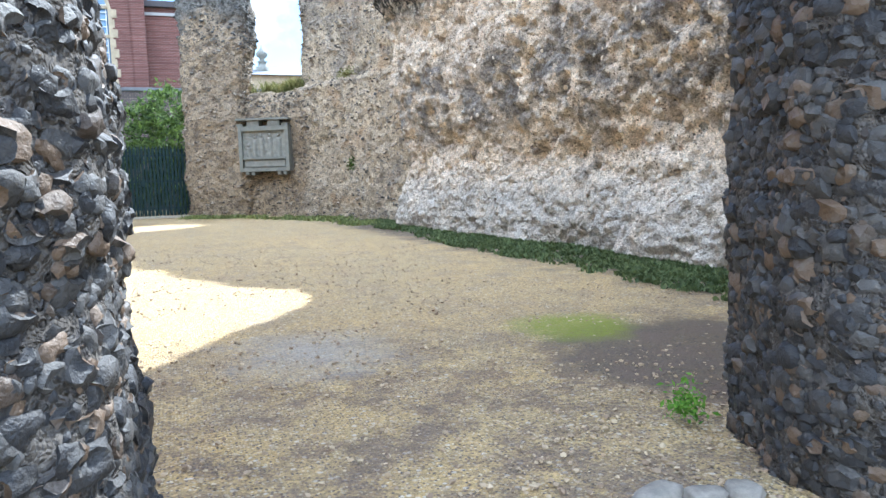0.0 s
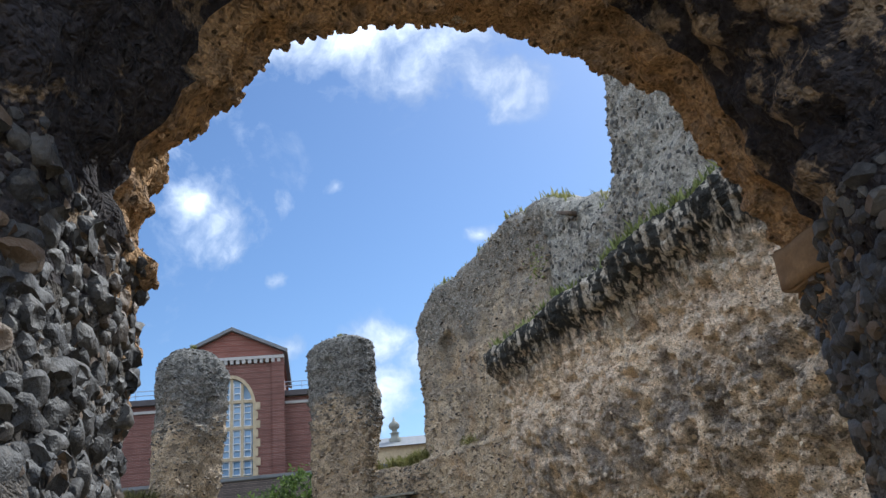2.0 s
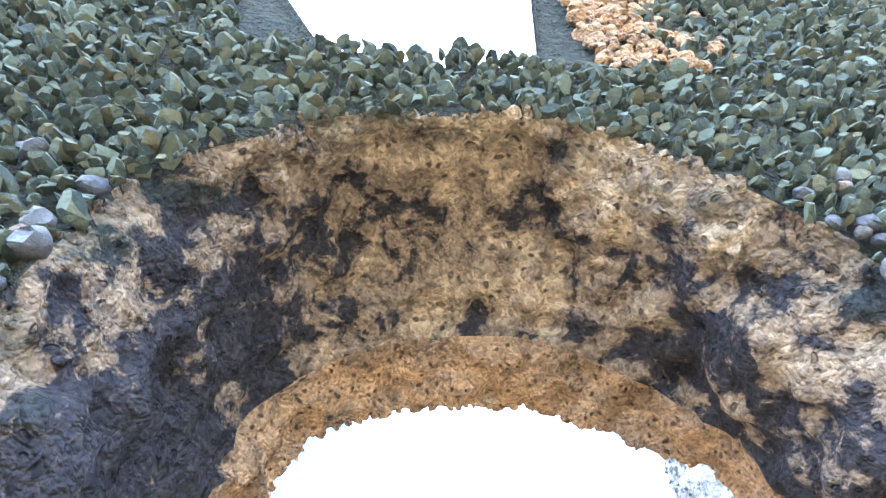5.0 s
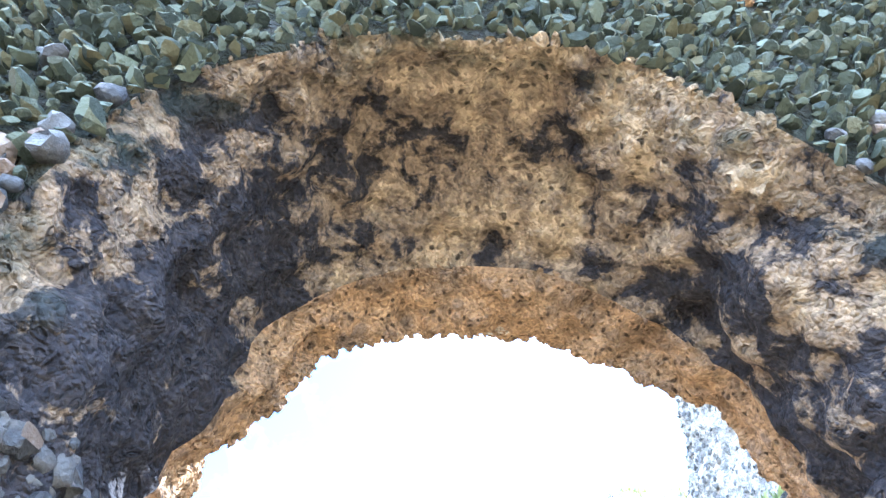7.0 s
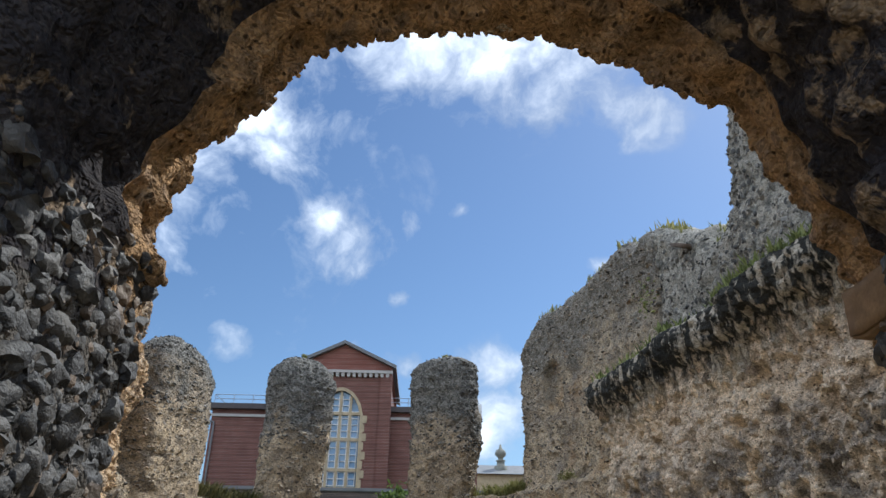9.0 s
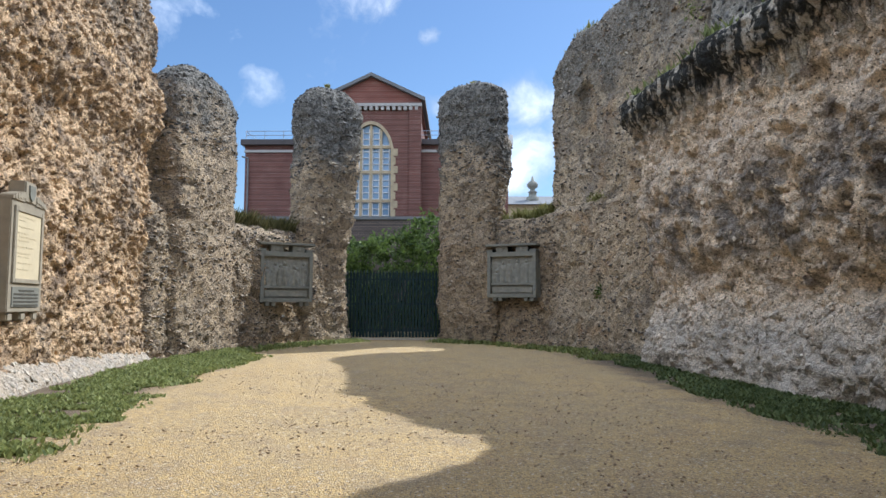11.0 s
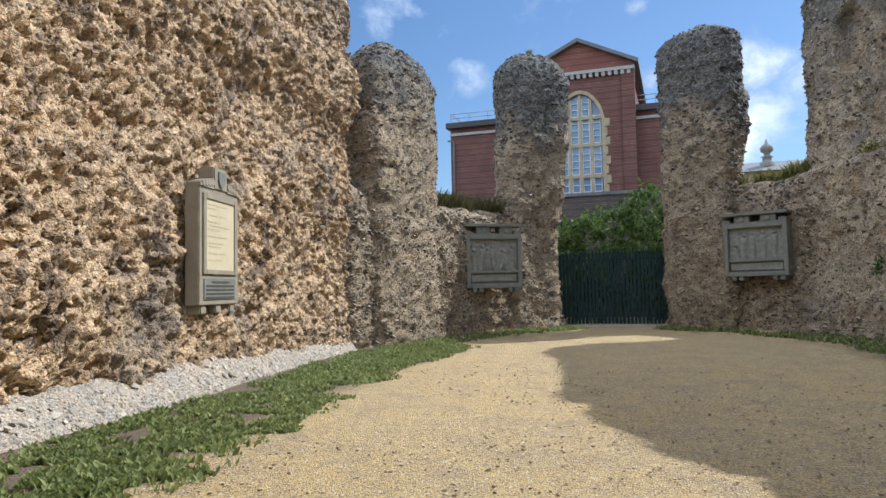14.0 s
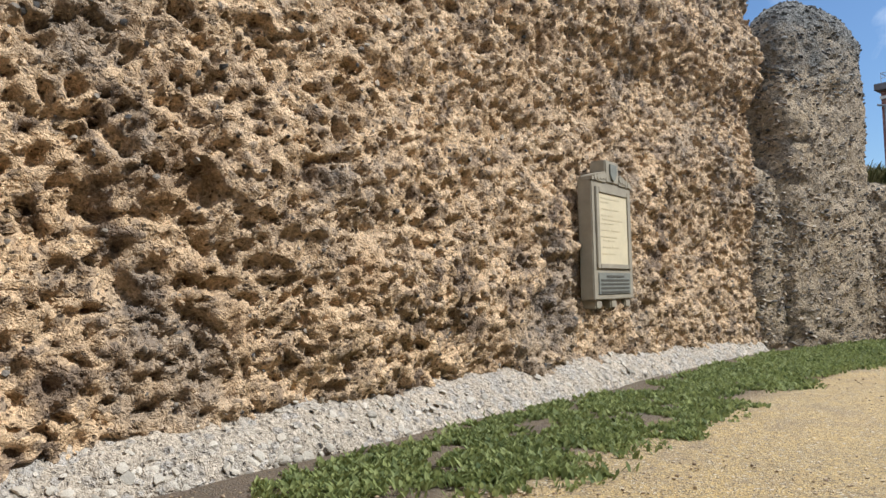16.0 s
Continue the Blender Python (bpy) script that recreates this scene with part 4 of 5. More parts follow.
layer(north, north_face, 13000, 0.014, 0.055, M_NORTH, keep=clear_of_tablet)
layer(north, north_face, 4500, 0.014, 0.05, M_APSEFLINT, keep=clear_of_tablet)
layer(plinth, plinth_face, 1400, 0.015, 0.075, M_CHALK, level=2, flat=0.35, sink=0.22)
layer(south, south_face, 7000, 0.025, 0.08, M_SOUTH, keep=lambda c: (c[:, 1] > -8) & (c[:, 2] > 1.0) & (c[:, 2] < 5.4))
layer(south, south_face, 1800, 0.025, 0.07, M_PALESTONE, keep=lambda c: (c[:, 1] > -8) & (c[:, 2] > 1.2) & (c[:, 2] < 5.2))
layer(south, south_face, 6000, 0.03, 0.07, M_CHALK, flat=0.5, keep=lambda c: (c[:, 1] > -8) & (c[:, 2] < 1.5))
for wall, wall_face, k, mat in ((apse_n, apse_n_face, 4500, M_APSE), (apse_s, apse_s_face, 3000, M_APSE), (tall, tall_face, 5500, M_TALL)):
    layer(wall, wall_face, k // 3, 0.03, 0.085, mat)
    layer(wall, wall_face, k, 0.035, 0.095, M_APSEFLINT, flat=0.8, beds=True, thin=0.38)
layer(apse_n, apse_n_face, 1800, 0.04, 0.10, M_GREYSTONE, keep=lambda c: (c[:, 2] > 3.35) & (c[:, 1] > 11), beds=True, thin=0.42)
layer(apse_s, apse_s_face, 1800, 0.04, 0.10, M_GREYSTONE, keep=lambda c: (c[:, 2] > 3.75) & (c[:, 0] > 3.5), beds=True, thin=0.42)
layer(upper, upper_face, 6500, 0.04, 0.10, M_GREYSTONE, keep=lambda c: c[:, 2] > 5.5)
for pier, pier_face in ((pier_a, pier_a_face), (pier_b, pier_b_face), (pier_c, pier_c_face)):
    layer(pier, pier_face, 1200, 0.03, 0.085, M_APSE, keep=lambda c: c[:, 2] < 6.3)
    layer(pier, pier_face, 4200, 0.035, 0.095, M_APSEFLINT, flat=0.8, keep=lambda c: c[:, 2] < 6.6, beds=True, thin=0.38)
    layer(pier, pier_face, 5500, 0.04, 0.10, M_GREYSTONE, keep=lambda c: c[:, 2] > 6.0, beds=True, thin=0.42)


def coursed(face, ways, step_z, step_y, size):
    """Seats in rough courses over a grid, with every second course shifted."""
    d0, d1 = face.shape[:2]
    len1 = np.linalg.norm(np.diff(face, axis=1), axis=2).sum(1).mean()
    len0 = np.linalg.norm(np.diff(face, axis=0), axis=2).sum(0).mean()
    c, w, s = [], [], []
    rows, per = max(2, int(len1 / step_z)), max(2, int(len0 / step_y))
    for r in range(rows):
        for k in range(per):
            j = (r + 0.5 + rng.normal(0, 0.14)) / rows * (d1 - 1)
            i = (k + 0.25 + 0.5 * (r % 2) + rng.normal(0, 0.16)) / per * (d0 - 1)
            i, j = int(np.clip(i, 0, d0 - 1)), int(np.clip(j, 0, d1 - 1))
            c.append(face[i, j]), w.append(ways[i, j]), s.append(size * rng.uniform(0.65, 1.3))
    return np.array(c), np.array(w), np.array(s)


def flint_shapes(count):
    return [mesh_from("flint", SHAPES[5][k], BALL3[1], M_FLINT, True, 34) for k in range(count)]


def build_doorway_flints():
    jambs = [o for o in west.children if o.name.startswith("jamb")]
    low = slice(0, 57), slice(count - 55, count)
    shapes = flint_shapes(16)
    for side, sl in enumerate(low):
        c, w, s = coursed(tunnel[:, sl], tunnel_ways[:, sl], 0.082, 0.104, 0.060)
        order = rng.permutation(len(c))
        if side == 0:
            for i in order[:300]:
                z = Vector(w[i]) + Vector(rng.normal(0, 0.12, 3))
                turn = z.to_track_quat("Z", "Y").to_matrix().to_4x4() @ Matrix.Rotation(rng.normal(0, 0.2), 4, "Z")
                ob = new("flint", shapes[rng.integers(0, 16)])
                ob.parent = jambs[0]
                ob.matrix_basis = Matrix.Translation(Vector(c[i] - w[i] * s[i] * 0.38)) @ turn @ Matrix.Diagonal((s[i] * rng.uniform(0.8, 1.15), s[i] * rng.uniform(0.6, 0.8), s[i] * 0.7, 1))
            order = order[300:]
        if len(order):
            stone_layer("flint", jambs[side], (c[order], w[order], s[order]), M_FLINT, rng, 5 if side == 0 else 4, 0.7, 0.38, True)
        k = 1600
        i, j = rng.integers(0, deep, k), rng.integers(sl.start, sl.stop, k)
        stone_layer("flint", jambs[side], (tunnel[i, j], tunnel_ways[i, j], 0.014 + 0.026 * rng.random(k)), M_FLINT, rng, 1, 0.7, 0.2)
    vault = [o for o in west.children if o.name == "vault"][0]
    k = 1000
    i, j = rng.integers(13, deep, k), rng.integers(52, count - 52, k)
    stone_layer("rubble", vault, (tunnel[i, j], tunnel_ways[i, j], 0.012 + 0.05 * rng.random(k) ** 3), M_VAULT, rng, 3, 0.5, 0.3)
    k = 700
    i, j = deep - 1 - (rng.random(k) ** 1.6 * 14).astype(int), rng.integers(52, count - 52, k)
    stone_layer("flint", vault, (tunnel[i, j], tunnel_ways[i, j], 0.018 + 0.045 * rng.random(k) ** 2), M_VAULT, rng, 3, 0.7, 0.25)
    edge = [o for o in west.children if o.name == "arch_edge"][0]
    k = 700
    i, j = rng.integers(0, 13, k) * rng.integers(0, 2, k), rng.integers(46, count - 46, k)
    stone_layer("rubble", edge, (tunnel[i, j], tunnel_ways[i, j], 0.02 + 0.035 * rng.random(k)), M_LIP, rng, 3, 0.6, 0.3)
    face = [o for o in west.children if o.name == "outer_face"][0]
    ring = tunnel[-1]
    c = []
    for r in range(128):
        for k in range(104):
            x, z = -0.4 + (k + 0.5 * (r % 2) + rng.normal(0, 0.2)) * 0.075, 0.04 + (r + rng.normal(0, 0.14)) * 0.065
            power = 2.45 if x < 2.3 else 1.9
            inside = (np.abs((x - 2.3) / 1.70) ** power + max(0, (z - SPRING) / 2.24) ** power) < 1
            if not inside and z < west_top(x) + 0.05:
                c.append((x, BACK - 0.05 - 0.03 * noise.noise((x * 2, z * 2, 3.0)), z))
    c = np.array(c)
    ways = np.tile([0, -1.0, 0.0], (len(c), 1)) + rng.normal(0, 0.22, (len(c), 3))
    ways /= np.linalg.norm(ways, axis=1)[:, None]
    sizes = 0.028 + 0.036 * rng.random(len(c)) ** 1.6
    core = (c[:, 0] > 3.0) & (c[:, 0] < 3.7 + 0.15 * rng.normal(size=len(c))) & (c[:, 2] > 5.3)
    high, near = c[:, 2] > 3.6 + 0.3 * rng.normal(size=len(c)), (c[:, 2] < 6.2) & (c[:, 0] < 5.0)
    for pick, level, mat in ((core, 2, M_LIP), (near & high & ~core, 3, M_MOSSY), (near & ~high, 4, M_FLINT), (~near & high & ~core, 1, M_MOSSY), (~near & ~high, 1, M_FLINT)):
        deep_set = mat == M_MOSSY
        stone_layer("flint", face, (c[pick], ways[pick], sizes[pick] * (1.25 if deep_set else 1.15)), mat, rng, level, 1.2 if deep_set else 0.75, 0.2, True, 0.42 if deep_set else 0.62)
    bm = boxes((3.86, 4.28, -8.46, -8.10, 2.60, 2.81), bevel=0.012)
    bmesh.ops.subdivide_edges(bm, edges=bm.edges[:], cuts=4, use_grid_fill=True)
    for v in bm.verts:
        v.co += Vector(noise.noise_vector(v.co * 7.0)) * 0.016 + Vector(noise.noise_vector(v.co * 19.0)) * 0.008
    part("impost", bm, M_IMPOST, west, "worn orange-brown impost stone", True)


build_doorway_flints()


def kerb_stones():
    for x, y, sx, sy, sz, turn in ((3.08, -8.66, 0.13, 0.07, 0.045, 20), (3.27, -8.74, 0.09, 0.06, 0.04, -15), (3.45, -8.78, 0.08, 0.08, 0.04, 40)):
        bm = bmesh.new()
        bmesh.ops.create_icosphere(bm, subdivisions=3, radius=1.0)
        for v in bm.verts:
            p = v.co.copy()
            k = max(abs(p.x), abs(p.y), abs(p.z)) ** 0.6
            v.co = Vector((p.x / k * sx, p.y / k * sy, p.z / k * sz)) * (1 + 0.2 * noise.noise(p * 1.7 + Vector((x * 9, y, 0))) + 0.07 * noise.noise(p * 5.0))
        ob = part("loose_stone", bm, M_KERBSTONE, None, "", True)
        tagged(ob, "pale loose building stone at the doorway foot", "stone", "stones at the doorway")
        ob.matrix_world = pose(x, y, sz * 0.55, 0, 0, turn)


kerb_stones()


# ---- carved panels on the apse wall ----
def relief_panel(m, figures, seed, label):
    """A carved memorial: body, sunk relief, inscription band, crest blocks under a cornice, corbels."""
    top = new("relief_panel")
    tagged(top, label, "wall panel", "memorial panels of the apse")
    w, d = 0.87, 0.14
    part("body", boxes((-w, w, 0.0, 0.4, 0.17, 1.62), bevel=0.02), M_PANEL, top)
    part("frame", boxes((-w, -w + 0.12, -d, 0.02, 0.17, 1.62), (w - 0.12, w, -d, 0.02, 0.17, 1.62), (-w + 0.12, w - 0.12, -d, 0.02, 1.47, 1.62), (-w + 0.12, w - 0.12, -d, 0.02, 0.17, 0.30), (-w + 0.12, w - 0.12, -d + 0.02, 0.02, 0.56, 0.64), bevel=0.012), M_PANEL, top)
    part("inscription", boxes((-w + 0.16, w - 0.16, -0.06, 0.02, 0.33, 0.53), bevel=0.01), M_RELIEF, top)
    nx, nz = 90, 50
    gx, gz = np.meshgrid(np.linspace(-w + 0.12, w - 0.12, nx), np.linspace(0.64, 1.47, nz), indexing="ij")
    h = np.zeros_like(gx)
    r = np.random.default_rng(seed)
    for fx, lean, tall_ in figures:
        c = fx + lean * (gz - 0.7)
        body = np.clip(1 - ((gx - c) / 0.085) ** 2, 0, 1) * np.clip((0.66 + tall_ - gz) / 0.05, 0, 1)
        head = np.clip(1 - ((gx - c) ** 2 + (gz - 0.72 - tall_) ** 2) / 0.055 ** 2, 0, 1) ** 0.5
        h = np.maximum(h, np.maximum(body ** 0.5 * 0.075, head * 0.08))
    p = np.stack([gx, gx * 0, gz], -1).reshape(-1, 3)
    hh = h.reshape(-1) + 0.012 * fbm(p + seed, 14.0, 3, seed)
    p[:, 1] = -0.02 - hh
    rel = new("relief", mesh_from("relief", p, grid_faces(nx, nz), M_RELIEF))
    rel.parent = top
    part("cornice", boxes((-w - 0.05, w + 0.05, -d - 0.08, 0.4, 1.80, 1.87), bevel=0.015), M_PANEL, top)
    for cx, cw in ((-0.34, 0.21), (0.38, 0.21)):
        crest = part("crest_block", boxes((cx - cw, cx + cw, -d + 0.01, 0.3, 1.615, 1.80), bevel=0.012), M_PANEL, top)
        part("shield", boxes((cx - 0.07, cx + 0.07, -d - 0.015, -d + 0.02, 1.64, 1.77), bevel=0.02), M_RELIEF, crest)
    for cx in (-0.78, 0.78):
        part("shoulder", boxes((cx - 0.14, cx + 0.09, -d + 0.03, 0.3, 1.615, 1.70), bevel=0.012), M_PANEL, top)
    for cx in (-0.62, -0.42, 0.5, 0.7):
        part("corbel", boxes((cx - 0.07, cx + 0.07, -d + 0.03, 0.3, 0.06, 0.175), bevel=0.02), M_PANEL, top)
    top.matrix_world = m
    return top


relief_panel(pose(-3.38, 13.28, 1.30, 0, 0, 33) @ Matrix.Diagonal((1.03, 1, 1.16, 1)), [(-0.6, 0, 0.45), (-0.4, 0.1, 0.55), (-0.2, 0, 0.5), (0.02, -0.15, 0.55), (0.2, 0.35, 0.4), (0.42, -0.3, 0.45), (0.6, 0, 0.55)], 5,
             "weathered grey-green carved stone relief panel with figures")
relief_panel(pose(4.27, 14.54, 1.50, 0, 0, -27) @ Matrix.Diagonal((1.05, 1, 1.10, 1)), [(-0.55, 0, 0.3), (-0.35, 0.05, 0.55), (-0.1, 0, 0.6), (0.2, 0, 0.6), (0.5, 0, 0.6)], 6,
             "weathered grey-green carved stone relief panel, worn smooth")


def tablet(m):
    """The inscribed tablet on the north wall: slab, cream text field, shield crest, scrolls and corbels."""
    top = new("memorial_tablet")
    tagged(top, "olive-grey stone memorial tablet with a cream inscribed field", "memorial tablet")
    w = 0.71
    slab = part("slab", boxes((-w, w, 0.0, 0.22, 0.0, 1.76), bevel=0.015), M_PLAQUE, top)
    part("surround", boxes((-w + 0.1, -w + 0.2, -0.03, 0.01, 0.46, 1.66), (w - 0.2, w - 0.1, -0.03, 0.01, 0.46, 1.66), (-w + 0.2, w - 0.2, -0.03, 0.01, 1.58, 1.66), (-w + 0.2, w - 0.2, -0.03, 0.01, 0.46, 0.53), bevel=0.008), M_PLAQUE, slab)
    field = part("text_field", boxes((-w + 0.2, w - 0.2, -0.012, 0.01, 0.53, 1.58)), M_TABLET, top, "cream inscribed field")
    r = random.Random(4)
    z = 1.50
    while z > 0.62:
        n = r.choice((1, 2, 2))
        x = -w + 0.26 + r.uniform(0, 0.06)
        for k in range(n):
            length = r.uniform(0.25, 0.75) / n * 1.1
            part("text_line", boxes((x, min(w - 0.25, x + length), -0.016, -0.011, z, z + 0.018)), M_INK, field)
            x += length + 0.05
            if x > w - 0.35:
                break
        z -= r.choice((0.055, 0.06, 0.10))
    small = part("small_field", boxes((-w + 0.14, w - 0.14, -0.015, 0.01, 0.08, 0.40), bevel=0.008), M_PANEL, top, "darker lower inscription panel")
    for i in range(5):
        z = 0.345 - i * 0.058
        inset = 0.22 if i == 0 else 0.03
        part("text_line", boxes((-w + 0.17 + inset, w - 0.17 - inset, -0.02, -0.014, z - 0.013, z + 0.015)), M_DARKINK, small)
    crest = part("crest", boxes((-0.24, 0.24, -0.02, 0.24, 1.75, 2.10), bevel=0.02), M_PLAQUE, top)
    bm = bmesh.new()
    pts = [(-0.11, 2.04), (0.11, 2.04), (0.11, 1.90), (0.07, 1.83), (0, 1.79), (-0.07, 1.83), (-0.11, 1.90)]
    f = bm.faces.new([bm.verts.new((x, -0.045, z)) for x, z in pts])
    r2 = bmesh.ops.extrude_face_region(bm, geom=[f])
    for v in [g for g in r2["geom"] if isinstance(g, bmesh.types.BMVert)]:
        v.co.y = -0.01
    bmesh.ops.recalc_face_normals(bm, faces=bm.faces[:])
    part("shield", bm, M_PANEL, crest)
    for sgn in (-1, 1):
        bm = bmesh.new()
        for k in range(4):
            x = sgn * (0.30 + k * 0.10)
            tube(bm, (x, -0.03, 1.85 - k * 0.018), (x, 0.2, 1.85 - k * 0.018), 0.06 - k * 0.005, 10)
        box(bm, min(sgn * 0.24, sgn * 0.71), max(sgn * 0.24, sgn * 0.71), -0.02, 0.2, 1.75, 1.80)
        part("scroll", bm, M_PLAQUE, top)
    for x in (-0.52, 0.0, 0.52):
        bm = boxes((x - 0.1, x + 0.1, 0.02, 0.5, -0.13, 0.003), bevel=0.02)
        part("corbel", bm, M_PLAQUE, top)
    top.matrix_world = m
    return top


tablet(pose(-4.80, 1.56, 1.30, 0, 0, 102.9) @ Matrix.Diagonal((1.03, 1.03, 1.03, 1)))


# ---- the gate and what lies beyond ----
def build_gate():
    gate = new("palisade_gate")
    tagged(gate, "closed dark green steel palisade gate between two piers", "gate")
    for x in (-2.05, 2.05):
        part("gate_post", boxes((x - 0.05, x + 0.05, -0.05, 0.05, 0, 2.7), bevel=0.01), M_GATE, gate)
    for x in (-0.03, 0.03):
        part("centre_stile", boxes((x - 0.025, x + 0.025, -0.03, 0.03, 0.08, 2.62)), M_GATE, gate)
    for z in (0.35, 1.35, 2.3):
        for a, b in ((-2.0, -0.06), (0.06, 2.0)):
            part("rail", boxes((a, b, 0.005, 0.05, z - 0.03, z + 0.03)), M_GATE, gate)
    for side in (-1, 1):
        for k in range(15):
            x = side * (0.13 + k * 0.127)
            bm = boxes((x - 0.046, x + 0.046, -0.02, 0.004, 0.08, 2.55))
            bmesh.ops.create_cone(bm, cap_ends=True, segments=4, radius1=0.045, radius2=0.0, depth=0.14, matrix=pose(x, -0.008, 2.62, 0, 0, 45) @ Matrix.Diagonal((1, 0.3, 1, 1)))
            part("pale", bm, M_GATE, gate)
    part("lock_box", boxes((0.05, 0.2, -0.06, -0.02, 1.15, 1.4), bevel=0.01), M_GATE, gate)
    gate.matrix_world = pose(0, 17.05, 0.1)
    sill = part("kerb", boxes((-1.9, 1.9, -0.12, 0.12, -0.05, 0.09), bevel=0.02), M_PLINTHSTONE)
    sill.matrix_world = pose(0, 16.75, 0.08)
    tagged(sill, "worn stone sill under the gate", "kerb", kind="structure")


build_gate()


def build_hedge():
    hedge = new("hedge")
    tagged(hedge, "dense sunlit green shrub behind the gate", "hedge")
    for k in range(9):
        bm = bmesh.new()
        x = -3.6 + k * 0.9 + rng.uniform(-0.2, 0.2)
        tube(bm, (x, 20.6, 0), (x + rng.uniform(-0.4, 0.4), 20.5, rng.uniform(2.2, 3.4)), 0.05, 6)
        part("stem", bm, M_BARK, hedge)
    clumps = []
    for _ in range(560):
        x, y = rng.uniform(-4.6, 4.6), rng.uniform(18.2, 21.8)
        crown = 4.55 + 0.3 * math.sin(x * 1.3 + 0.8) + 0.12 * x + rng.normal(0, 0.25) - 0.35 * max(0, 19.6 - y)
        z = crown * rng.uniform(0.03, 1.0) ** 0.75
        n = int(rng.integers(34, 60))
        clumps.append(np.array((x, y, z)) + rng.normal(0, 1, (n, 3)) * (0.17, 0.17, 0.14))
    pts = np.concatenate(clumps)
    pts = pts[pts[:, 1] > 18.0]
    ob = leaves("foliage", pts, M_LEAF, rng, 0.11, hedge)
    tagged(ob, kind="stuff")


build_hedge()


def build_boundary():
    wall = part("wall_boundary", boxes((-26, 30, 24, 24.4, 0, 5.55)), M_WALLBRICK)
    tagged(wall, "high dark brick boundary wall behind the shrub", "wall", kind="structure")
    part("coping", boxes((-26, 30, 23.92, 24.48, 5.55, 5.72), bevel=0.03), M_SLATE, wall)


build_boundary()


def arch_outline(half, z0, spring, rise, steps=14):
    """A blunt pointed arch, from one foot round to the other."""
    pts = [(-half, z0)]
    for i in range(steps + 1):
        u = -1 + 2 * i / steps
        pts.append((half * u, spring + rise * (1 - abs(u) ** 1.9) ** 0.62))
    return pts + [(half, z0)]


def ring_prism(bm, outer, inner, y0, y1):
    """A flat band between two outlines with the same number of points, given thickness."""
    rows = []
    for y in (y0, y1):
        rows.append([[bm.verts.new((x, y, z)) for x, z in o] for o in (outer, inner)])
    for i in range(len(outer) - 1):
        for a in (0, 1):
            o, n = rows[a]
            bm.faces.new((o[i], o[i + 1], n[i + 1], n[i]))
        for k in (0, 1):
            bm.faces.new((rows[0][k][i], rows[0][k][i + 1], rows[1][k][i + 1], rows[1][k][i]))
    bmesh.ops.recalc_face_normals(bm, faces=bm.faces[:])
    return bm


